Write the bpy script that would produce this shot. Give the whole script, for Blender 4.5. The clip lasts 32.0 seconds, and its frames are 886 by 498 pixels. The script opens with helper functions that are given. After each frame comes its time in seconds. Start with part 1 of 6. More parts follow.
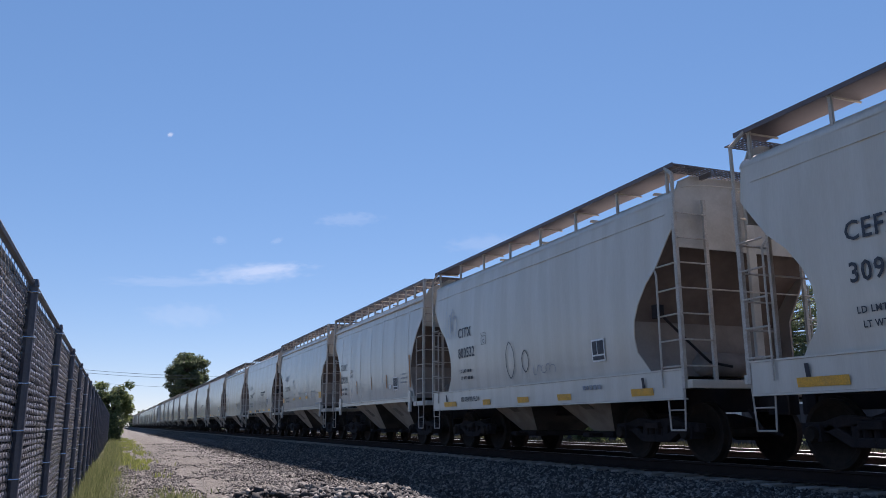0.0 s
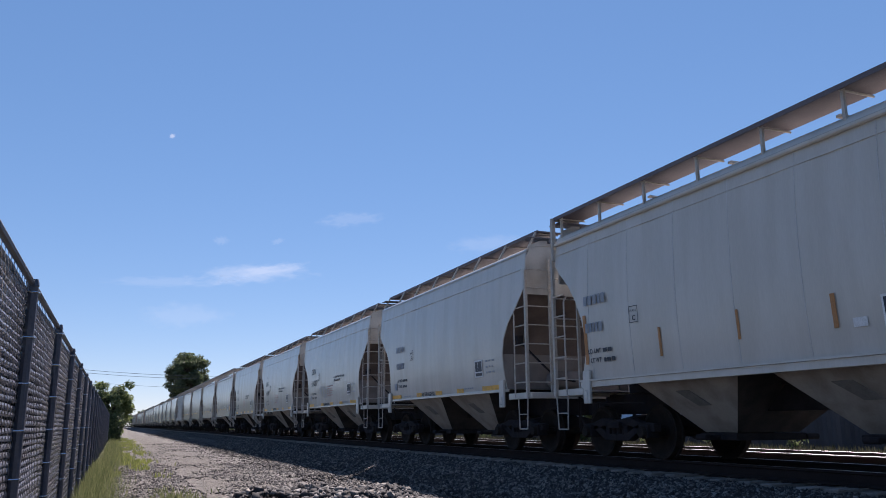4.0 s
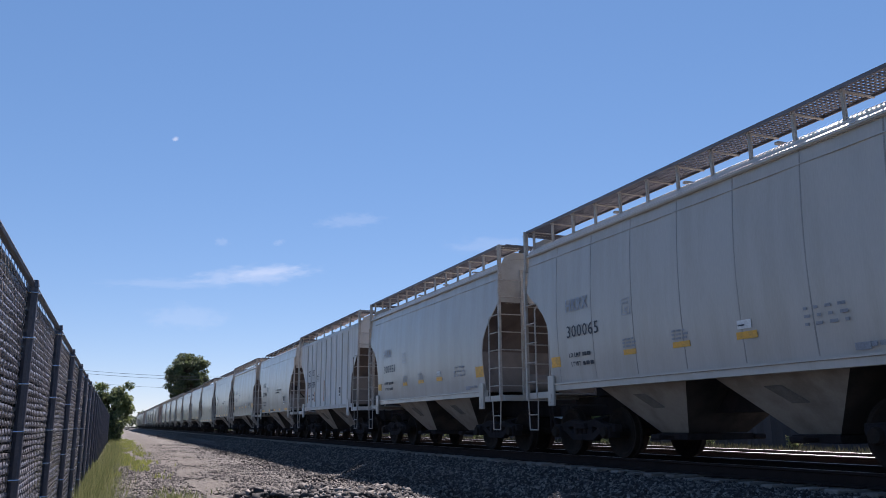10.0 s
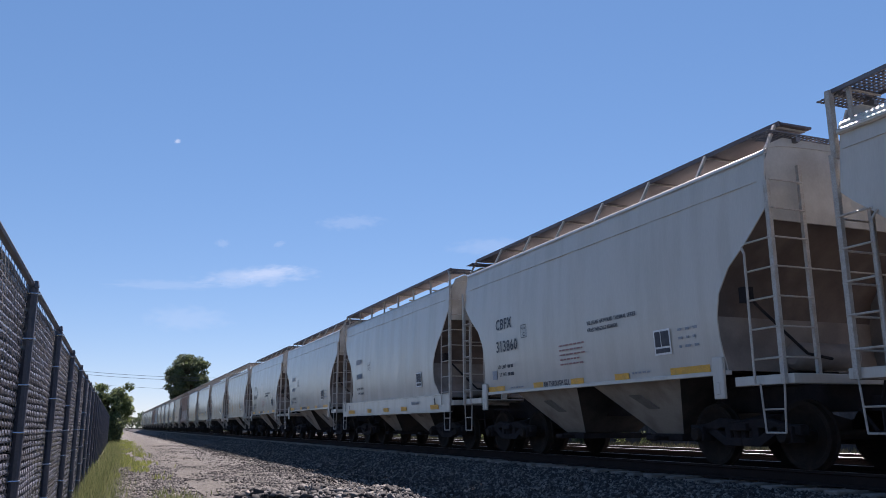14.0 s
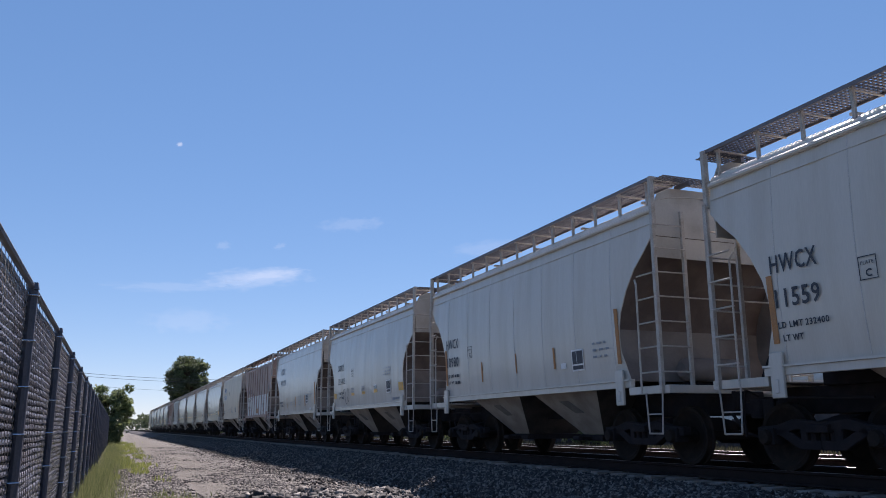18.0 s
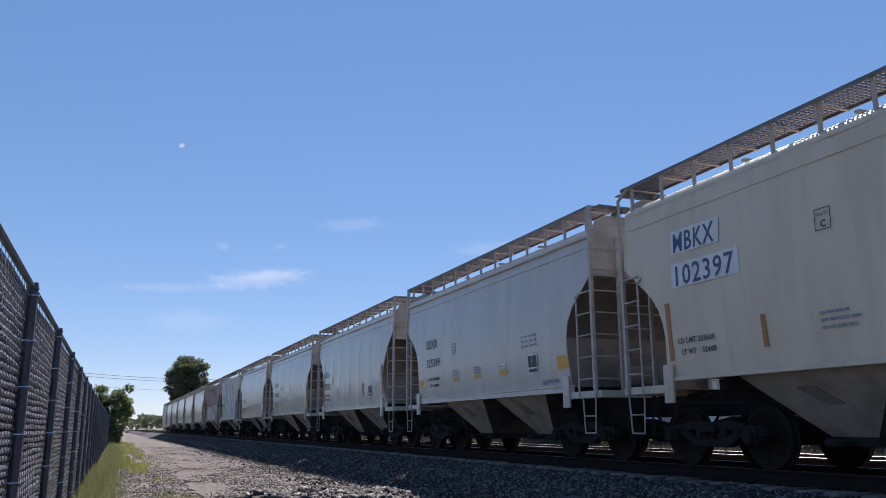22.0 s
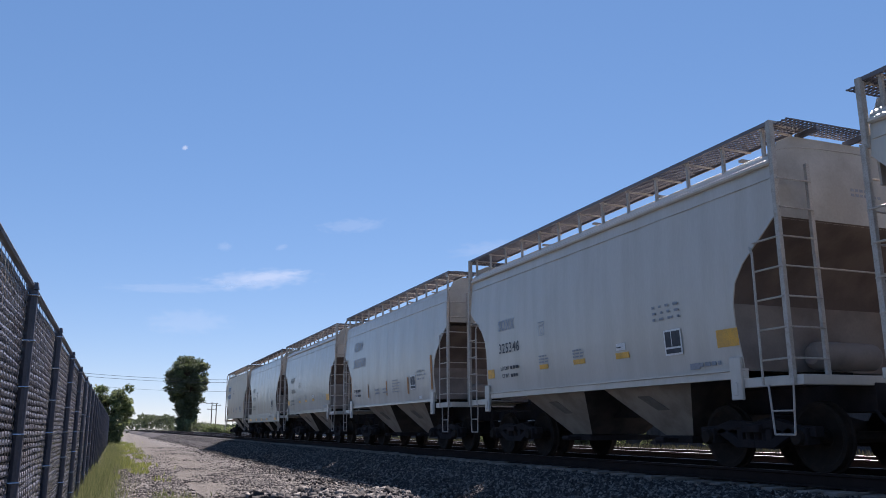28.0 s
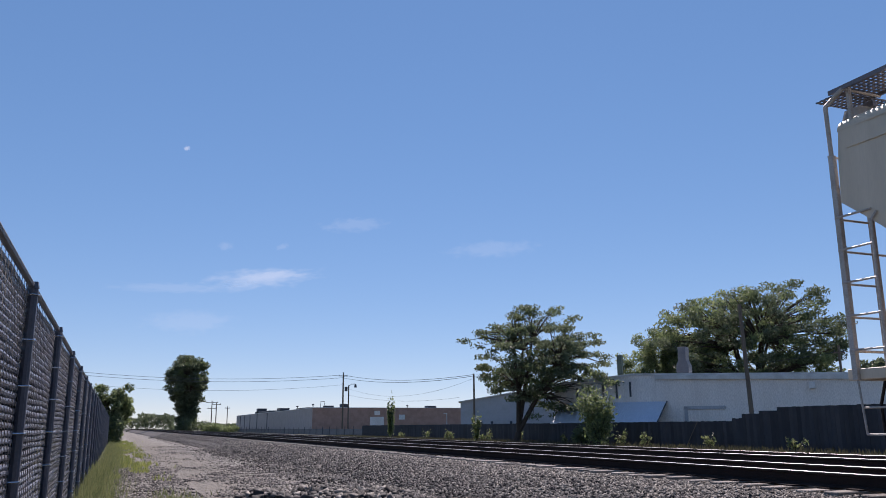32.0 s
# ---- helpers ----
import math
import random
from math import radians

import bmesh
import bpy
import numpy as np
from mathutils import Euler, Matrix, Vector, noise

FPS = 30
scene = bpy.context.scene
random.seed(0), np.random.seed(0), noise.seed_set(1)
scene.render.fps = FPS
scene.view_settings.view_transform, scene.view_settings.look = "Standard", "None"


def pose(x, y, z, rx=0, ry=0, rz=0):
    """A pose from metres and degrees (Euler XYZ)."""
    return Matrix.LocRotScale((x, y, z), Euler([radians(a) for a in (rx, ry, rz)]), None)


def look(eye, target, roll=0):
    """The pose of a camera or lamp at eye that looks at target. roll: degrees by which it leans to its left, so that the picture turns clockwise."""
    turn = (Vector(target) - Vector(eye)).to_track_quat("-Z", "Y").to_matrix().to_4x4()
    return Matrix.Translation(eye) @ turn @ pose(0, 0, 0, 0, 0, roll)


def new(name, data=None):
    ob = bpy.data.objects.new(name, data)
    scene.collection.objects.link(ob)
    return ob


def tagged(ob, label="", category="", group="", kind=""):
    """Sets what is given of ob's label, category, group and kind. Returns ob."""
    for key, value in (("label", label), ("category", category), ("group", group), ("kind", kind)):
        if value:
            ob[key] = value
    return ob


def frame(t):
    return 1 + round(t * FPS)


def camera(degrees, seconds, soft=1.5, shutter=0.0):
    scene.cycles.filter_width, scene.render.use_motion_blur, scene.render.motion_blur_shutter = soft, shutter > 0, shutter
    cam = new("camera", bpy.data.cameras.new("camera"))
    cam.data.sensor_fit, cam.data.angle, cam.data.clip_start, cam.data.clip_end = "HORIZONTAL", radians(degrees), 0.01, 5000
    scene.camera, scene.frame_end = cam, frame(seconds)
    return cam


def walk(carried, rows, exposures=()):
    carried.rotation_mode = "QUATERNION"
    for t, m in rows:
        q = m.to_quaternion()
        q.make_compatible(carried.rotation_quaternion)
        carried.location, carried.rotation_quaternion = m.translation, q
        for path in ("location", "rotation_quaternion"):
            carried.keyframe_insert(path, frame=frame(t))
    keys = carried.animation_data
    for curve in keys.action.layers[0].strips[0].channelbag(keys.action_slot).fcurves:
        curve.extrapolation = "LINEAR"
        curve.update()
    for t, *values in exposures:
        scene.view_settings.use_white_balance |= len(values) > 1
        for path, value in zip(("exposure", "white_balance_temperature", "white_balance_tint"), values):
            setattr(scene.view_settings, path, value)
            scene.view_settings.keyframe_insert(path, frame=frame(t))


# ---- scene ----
# World: x across the tracks, y along them (the train comes from +y), z up from the ground at the fence.
RAIL = 0.749            # rail top
EYE = (0.0, 0.0, 1.370)
NEAR_TRACK, FAR_TRACK = 9.556, 13.419   # centre lines
LINE = pose(0, 0, 0, 0.04, 0, 0.245)     # the tracks rise a little and bear off towards the fence
YAW, PITCH, ROLL = 21.69, 12.435, -0.346  # degrees
LENS = 57.61


def aim(dip=0.0):
    """The camera's pose; dip: degrees by which it looks higher."""
    a, p = radians(YAW), radians(PITCH + dip)
    way = Vector((math.sin(a) * math.cos(p), math.cos(a) * math.cos(p), math.sin(p)))
    return look(EYE, Vector(EYE) + way * 10, ROLL)


cam = camera(LENS, 32.0, soft=0.9, shutter=0.0)
DIPS = [(0, -0.176), (3.5, -0.176), (9, -0.176), (10, -0.125), (11, -0.08), (13, -0.06), (17, -0.03), (18, 0.06), (19, 0.155),
        (19.5, 0.155), (20, 0.12), (21, 0.06), (24, 0.06), (28, 0.06), (29, 0.0), (32, 0.0)]
walk(cam, [(t, aim(d)) for t, d in DIPS], exposures=[(0, 0.57, 6420, 25), (30.6, 0.57, 6420, 25), (32, 0.42, 6420, 25)])

# ---- light ----
SUN_AZ, SUN_EL = 27.0, 47.0   # degrees from +y towards +x, and above the horizon
world = bpy.data.worlds.new("sky")
scene.world = world
world.use_nodes = True
wn = world.node_tree.nodes
sky = wn.new("ShaderNodeTexSky")
sky.sky_type = "NISHITA"
sky.sun_disc = False
sky.sun_elevation = radians(SUN_EL)
sky.sun_rotation = radians(SUN_AZ)
sky.altitude, sky.air_density, sky.dust_density, sky.ozone_density = 200, 0.72, 0.008, 4.5
wn["Background"].inputs["Strength"].default_value = 0.196
soft_sky = wn.new("ShaderNodeGamma")
soft_sky.inputs["Gamma"].default_value = 0.50
deep_sky = wn.new("ShaderNodeHueSaturation")
deep_sky.inputs["Saturation"].default_value = 1.54
world.node_tree.links.new(sky.outputs["Color"], soft_sky.inputs["Color"])
world.node_tree.links.new(soft_sky.outputs["Color"], deep_sky.inputs["Color"])
world.node_tree.links.new(deep_sky.outputs["Color"], wn["Background"].inputs["Color"])
sun_data = bpy.data.lights.new("sun", "SUN")
sun_data.energy, sun_data.angle, sun_data.color = 5.0, radians(0.53), (1.0, 0.95, 0.86)
sun = new("sun", sun_data)
sun_way = Vector((math.sin(radians(SUN_AZ)) * math.cos(radians(SUN_EL)), math.cos(radians(SUN_AZ)) * math.cos(radians(SUN_EL)), math.sin(radians(SUN_EL))))
sun.matrix_world = look(sun_way * 50, (0, 0, 0))
# ---- materials ----
def material(name, color, rough=0.6, metal=0.0, dark=0.75, scale=4.0, fine=60.0, bump=0.1, spec=0.5, second=None, amount=0.5, stretch=(1, 1, 1), low=0.42, high=0.62, per_object=0.0, grainy=1.0):
    """A surface with a broad stain pattern, a fine grain and a bump. second: the stain's colour."""
    m = bpy.data.materials.new(name)
    m.use_nodes = True
    nt = m.node_tree
    n, l = nt.nodes, nt.links
    bsdf = n["Principled BSDF"]
    co = n.new("ShaderNodeTexCoord")
    mp = n.new("ShaderNodeMapping")
    mp.inputs["Scale"].default_value = stretch
    l.new(co.outputs["Object"], mp.inputs["Vector"])
    info = n.new("ShaderNodeObjectInfo")
    shift = n.new("ShaderNodeVectorMath")
    shift.operation = "MULTIPLY_ADD"
    shift.inputs[1].default_value = (1, 1, 1)
    l.new(mp.outputs["Vector"], shift.inputs[0])
    spread = n.new("ShaderNodeMath")
    spread.operation = "MULTIPLY"
    spread.inputs[1].default_value = 37.0
    l.new(info.outputs["Random"], spread.inputs[0])
    l.new(spread.outputs[0], shift.inputs[2])
    broad = n.new("ShaderNodeTexNoise")
    broad.inputs["Scale"].default_value, broad.inputs["Detail"].default_value = scale, 5
    grain = n.new("ShaderNodeTexNoise")
    grain.inputs["Scale"].default_value, grain.inputs["Detail"].default_value = fine, 3
    l.new(shift.outputs[0], broad.inputs["Vector"])
    l.new(shift.outputs[0], grain.inputs["Vector"])
    ramp = n.new("ShaderNodeValToRGB")
    ramp.color_ramp.elements[0].position, ramp.color_ramp.elements[1].position = low, high
    ramp.color_ramp.elements[0].color = (0, 0, 0, 1)
    ramp.color_ramp.elements[1].color = (amount, amount, amount, 1)
    l.new(broad.outputs["Fac"], ramp.inputs["Fac"])
    mix = n.new("ShaderNodeMix")
    mix.data_type = "RGBA"
    mix.inputs["A"].default_value = (*color, 1)
    mix.inputs["B"].default_value = (*(second or [c * dark for c in color]), 1)
    l.new(ramp.outputs["Color"], mix.inputs["Factor"])
    gr = n.new("ShaderNodeMapRange")
    gr.inputs["To Min"].default_value, gr.inputs["To Max"].default_value = 1 - 0.18 * grainy, 1 + 0.12 * grainy
    gr.inputs["From Min"].default_value, gr.inputs["From Max"].default_value = 0.3, 0.7
    l.new(grain.outputs["Fac"], gr.inputs["Value"])
    mul = n.new("ShaderNodeMix")
    mul.data_type, mul.blend_type = "RGBA", "MULTIPLY"
    mul.inputs["Factor"].default_value = 1.0
    l.new(mix.outputs["Result"], mul.inputs["A"])
    l.new(gr.outputs["Result"], mul.inputs["B"])
    last = mul.outputs["Result"]
    if per_object:
        pr = n.new("ShaderNodeMapRange")
        pr.inputs["To Min"].default_value, pr.inputs["To Max"].default_value = 1 - per_object, 1 + per_object
        l.new(info.outputs["Random"], pr.inputs["Value"])
        pm = n.new("ShaderNodeMix")
        pm.data_type, pm.blend_type = "RGBA", "MULTIPLY"
        pm.inputs["Factor"].default_value = 1.0
        l.new(last, pm.inputs["A"])
        l.new(pr.outputs["Result"], pm.inputs["B"])
        last = pm.outputs["Result"]
    l.new(last, bsdf.inputs["Base Color"])
    bsdf.inputs["Roughness"].default_value = rough
    bsdf.inputs["Metallic"].default_value = metal
    bsdf.inputs["Specular IOR Level"].default_value = spec
    if bump:
        bp = n.new("ShaderNodeBump")
        bp.inputs["Strength"].default_value, bp.inputs["Distance"].default_value = bump, 0.02
        l.new(grain.outputs["Fac"], bp.inputs["Height"])
        l.new(bp.outputs["Normal"], bsdf.inputs["Normal"])
    return m


M_GREY = material("car_grey", (0.545, 0.510, 0.455), 0.24, second=(0.44, 0.395, 0.33), scale=1.3, fine=25, bump=0.02, amount=0.38, stretch=(1, 2.2, 0.35), grainy=0.22)
M_GREY_B = material("car_grey_light", (0.572, 0.536, 0.475), 0.24, second=(0.46, 0.41, 0.335), scale=1.1, fine=25, bump=0.02, amount=0.42, stretch=(1, 2.5, 0.3), grainy=0.22)
M_SEAM = material("weld_dirt", (0.52, 0.495, 0.46), 0.5, second=(0.40, 0.37, 0.33), scale=3, bump=0.02)
M_SEAM_DARK = material("weld_soot", (0.27, 0.255, 0.24), 0.5, second=(0.36, 0.34, 0.32), scale=2, bump=0.02)
M_GREY_D = material("car_grey_dark", (0.465, 0.438, 0.398), 0.24, second=(0.37, 0.335, 0.285), scale=1.3, fine=25, bump=0.02, amount=0.38, stretch=(1, 2.2, 0.35), grainy=0.22)
M_TAN = material("car_tan", (0.66, 0.56, 0.42), 0.5, second=(0.52, 0.43, 0.31), scale=1.2, fine=25, bump=0.03, amount=0.5, stretch=(1, 2.2, 0.35), grainy=0.22)
M_WHITE = material("car_white", (0.62, 0.61, 0.58), 0.5, second=(0.45, 0.41, 0.36), scale=1.5, fine=25, bump=0.03, amount=0.5, stretch=(1, 3, 0.3), grainy=0.22)
M_BROWN = material("car_brown", (0.36, 0.235, 0.19), 0.6, second=(0.43, 0.33, 0.28), scale=1.5, fine=25, bump=0.05, amount=0.7, stretch=(1, 3, 0.3), grainy=0.22)
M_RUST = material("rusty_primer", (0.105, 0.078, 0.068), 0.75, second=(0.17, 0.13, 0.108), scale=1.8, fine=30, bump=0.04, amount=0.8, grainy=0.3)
M_CREAM = material("cream_end_paint", (0.48, 0.46, 0.415), 0.55, second=(0.33, 0.295, 0.25), scale=1.6, fine=30, bump=0.02, amount=0.7, grainy=0.3)
M_DUSTY = material("dusty_grey_paint", (0.355, 0.315, 0.265), 0.6, second=(0.21, 0.178, 0.145), scale=2.2, fine=30, bump=0.03, amount=0.7, grainy=0.4)
M_LADDER = material("ladder_paint", (0.45, 0.415, 0.37), 0.5, second=(0.32, 0.26, 0.20), scale=6, fine=50, bump=0.05)
M_GRATE = material("walkway_steel", (0.13, 0.108, 0.115), 0.6, second=(0.165, 0.135, 0.138), metal=0.3, scale=3, bump=0.05)
M_UNDER = material("underframe_black", (0.026, 0.023, 0.025), 0.9, second=(0.042, 0.035, 0.034), scale=5, bump=0.1, spec=0.15)
M_WHEEL = material("wheel_steel", (0.026, 0.021, 0.018), 0.85, second=(0.045, 0.033, 0.026), metal=0.1, scale=8, bump=0.1, spec=0.15)
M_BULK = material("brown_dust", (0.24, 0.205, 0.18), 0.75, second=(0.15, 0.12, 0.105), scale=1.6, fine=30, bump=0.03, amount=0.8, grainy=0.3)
# for the hoppers' end slopes: the shade under the car is put into this colour
M_END_SHADE = material("hopper_end_shade", (0.075, 0.062, 0.054), 0.9, second=(0.035, 0.031, 0.03), scale=2.5, fine=40, bump=0.1, amount=0.8)
M_MESH = material("grey_grating", (0.17, 0.158, 0.168), 0.5, second=(0.12, 0.105, 0.108), metal=0.2, scale=3, bump=0.03)
M_HOPPER_PATCH = material("hopper_patch", (0.20, 0.18, 0.16), 0.8, second=(0.13, 0.115, 0.10), scale=6, bump=0.03)
M_BLACK = material("black_lettering", (0.018, 0.022, 0.036), 0.5, second=(0.06, 0.064, 0.075), scale=9, bump=0)
M_GAP_SHADE = material("gap_shade_black", (0.012, 0.012, 0.015), 0.9, bump=0, spec=0.1)
M_PALE_BLUE = material("faded_blue_lettering", (0.29, 0.32, 0.37), 0.6, second=(0.42, 0.43, 0.45), scale=9, bump=0)
M_BLUE_INK = material("navy_lettering", (0.05, 0.075, 0.17), 0.5, second=(0.10, 0.13, 0.22), scale=9, bump=0)
M_FADED = material("faded_lettering", (0.28, 0.30, 0.33), 0.6, scale=12, bump=0)
M_RED = material("red_lettering", (0.38, 0.19, 0.18), 0.6, scale=12, bump=0)
M_ORANGE = material("reflective_yellow", (0.78, 0.40, 0.05), 0.45, second=(0.5, 0.28, 0.08), scale=8, bump=0.02)
M_RUSTMARK = material("rust_streak", (0.45, 0.20, 0.07), 0.7, second=(0.36, 0.2, 0.1), scale=8, bump=0.02)
M_STENCIL = material("white_stencil", (0.75, 0.75, 0.73), 0.5, bump=0)
M_RAIL = material("rail_web", (0.032, 0.024, 0.022), 0.9, scale=4, bump=0.1, spec=0.08)
M_SHINE = material("rail_head", (0.21, 0.205, 0.21), 0.40, metal=1.0, scale=2, fine=200, bump=0.01)
M_TIE = material("tie_wood", (0.27, 0.24, 0.21), 0.9, second=(0.14, 0.12, 0.10), scale=5, fine=60, bump=0.4, stretch=(0.6, 3, 3), per_object=0.25)
M_FENCE = material("fence_slat", (0.185, 0.20, 0.25), 0.36, second=(0.12, 0.11, 0.118), scale=0.9, fine=50, bump=0.1, spec=0.6, amount=0.8, per_object=0.14)
M_POST = material("fence_post", (0.085, 0.09, 0.115), 0.45, bump=0.05)
M_WIRE = material("galvanised_wire", (0.7, 0.71, 0.74), 0.25, metal=0.9, bump=0.0)
M_BARK = material("bark", (0.075, 0.055, 0.04), 0.9, second=(0.04, 0.03, 0.025), scale=9, fine=60, bump=0.6, stretch=(1, 1, 0.25))
M_POLE = material("pole_wood", (0.16, 0.13, 0.10), 0.9, second=(0.09, 0.07, 0.055), scale=6, fine=60, bump=0.3, stretch=(1, 1, 0.1))
M_BRICK = material("brown_brick", (0.47, 0.29, 0.225), 0.85, second=(0.37, 0.22, 0.165), scale=1.2, fine=30, bump=0.2, amount=0.7)
M_SIDING = material("grey_siding", (0.46, 0.47, 0.49), 0.7, second=(0.36, 0.37, 0.38), scale=0.7, fine=20, bump=0.05)
M_FLANK = material("tan_flank_paint", (0.47, 0.41, 0.375), 0.75, second=(0.37, 0.32, 0.29), scale=0.7, fine=20, bump=0.05)
M_SCREEN = material("grey_screen", (0.20, 0.19, 0.19), 0.8, scale=1.5, bump=0.05)
M_SIDING_W = material("white_siding", (0.84, 0.785, 0.73), 0.6, second=(0.72, 0.66, 0.60), scale=0.7, fine=20, bump=0.05, stretch=(1, 1, 0.3))
M_ROOF = material("roof_metal", (0.62, 0.62, 0.6), 0.5, second=(0.4, 0.38, 0.35), scale=1, bump=0.05)
M_BLUE_ROOF = material("blue_roof_metal", (0.60, 0.66, 0.74), 0.4, second=(0.5, 0.56, 0.64), scale=2, bump=0.05)
M_BOARD = material("dark_board", (0.035, 0.035, 0.042), 0.8, second=(0.06, 0.055, 0.055), scale=2, fine=40, bump=0.2, per_object=0.3)
M_DARK = material("dark_metal", (0.06, 0.065, 0.075), 0.6, bump=0.05)
M_PAINT_W = material("white_paint", (0.72, 0.72, 0.70), 0.6, dark=0.85, bump=0.02)


def leaf_material(name, a, b):
    m = bpy.data.materials.new(name)
    m.use_nodes = True
    n, l = m.node_tree.nodes, m.node_tree.links
    bsdf = n["Principled BSDF"]
    geo = n.new("ShaderNodeNewGeometry")
    ramp = n.new("ShaderNodeValToRGB")
    ramp.color_ramp.elements[0].color, ramp.color_ramp.elements[1].color = (*a, 1), (*b, 1)
    l.new(geo.outputs["Random Per Island"], ramp.inputs["Fac"])
    l.new(ramp.outputs["Color"], bsdf.inputs["Base Color"])
    bsdf.inputs["Roughness"].default_value = 0.5
    tr = n.new("ShaderNodeBsdfTranslucent")
    l.new(ramp.outputs["Color"], tr.inputs["Color"])
    mix = n.new("ShaderNodeMixShader")
    mix.inputs["Fac"].default_value = 0.55
    l.new(bsdf.outputs[0], mix.inputs[1])
    l.new(tr.outputs[0], mix.inputs[2])
    l.new(mix.outputs[0], n["Material Output"].inputs["Surface"])
    return m


M_LEAF = leaf_material("leaf_green", (0.085, 0.115, 0.052), (0.18, 0.215, 0.10))
M_LEAF_DARK = leaf_material("leaf_dark", (0.078, 0.105, 0.06), (0.16, 0.19, 0.11))
M_LEAF_LIGHT = leaf_material("leaf_bright", (0.15, 0.20, 0.075), (0.27, 0.31, 0.14))
M_WEED = leaf_material("dry_weed", (0.028, 0.032, 0.018), (0.075, 0.07, 0.042))
M_STACK = material("stack_green", (0.05, 0.085, 0.075), 0.6, bump=0.05)
M_COWL = material("cowl_metal", (0.13, 0.14, 0.16), 0.5, bump=0.05)
M_GRASS = leaf_material("grass_blade", (0.072, 0.098, 0.036), (0.215, 0.225, 0.105))
M_GRASS_Y = leaf_material("yellow_weed", (0.13, 0.165, 0.045), (0.28, 0.30, 0.09))


def cloud_material(name, dense):
    """Thin white vapour, ragged at the edge."""
    m = bpy.data.materials.new(name)
    m.use_nodes = True
    n, l = m.node_tree.nodes, m.node_tree.links
    n.remove(n["Principled BSDF"])
    co = n.new("ShaderNodeTexCoord")
    far = n.new("ShaderNodeVectorMath")
    far.operation = "LENGTH"
    l.new(co.outputs["Object"], far.inputs[0])
    info = n.new("ShaderNodeObjectInfo")
    mul = n.new("ShaderNodeVectorMath")
    mul.operation = "MULTIPLY_ADD"
    mul.inputs[1].default_value = (3.0, 1.0, 1.6)
    l.new(co.outputs["Object"], mul.inputs[0])
    l.new(info.outputs["Location"], mul.inputs[2])
    t = n.new("ShaderNodeTexNoise")
    t.inputs["Scale"].default_value, t.inputs["Detail"].default_value = 1.9, 8
    l.new(mul.outputs[0], t.inputs["Vector"])
    edge = n.new("ShaderNodeMath")
    edge.operation = "SUBTRACT"
    l.new(t.outputs["Fac"], edge.inputs[0])
    l.new(far.outputs["Value"], edge.inputs[1])
    fall = n.new("ShaderNodeMapRange")
    fall.inputs["From Min"].default_value, fall.inputs["From Max"].default_value = -0.34, 0.30
    fall.inputs["To Max"].default_value = dense
    fall.interpolation_type = "SMOOTHSTEP"
    l.new(edge.outputs[0], fall.inputs["Value"])
    em = n.new("ShaderNodeEmission")
    em.inputs["Color"].default_value = (0.80, 0.90, 1.0, 1)
    em.inputs["Strength"].default_value = 0.68
    clear = n.new("ShaderNodeBsdfTransparent")
    mix = n.new("ShaderNodeMixShader")
    l.new(fall.outputs["Result"], mix.inputs["Fac"])
    l.new(clear.outputs[0], mix.inputs[1])
    l.new(em.outputs[0], mix.inputs[2])
    l.new(mix.outputs[0], n["Material Output"].inputs["Surface"])
    return m


M_CLOUD = cloud_material("cloud_vapour", 0.27)
M_CLOUD_THIN = cloud_material("cloud_veil", 0.12)
M_CLOUD_BRIGHT = cloud_material("cloud_scrap", 0.5)
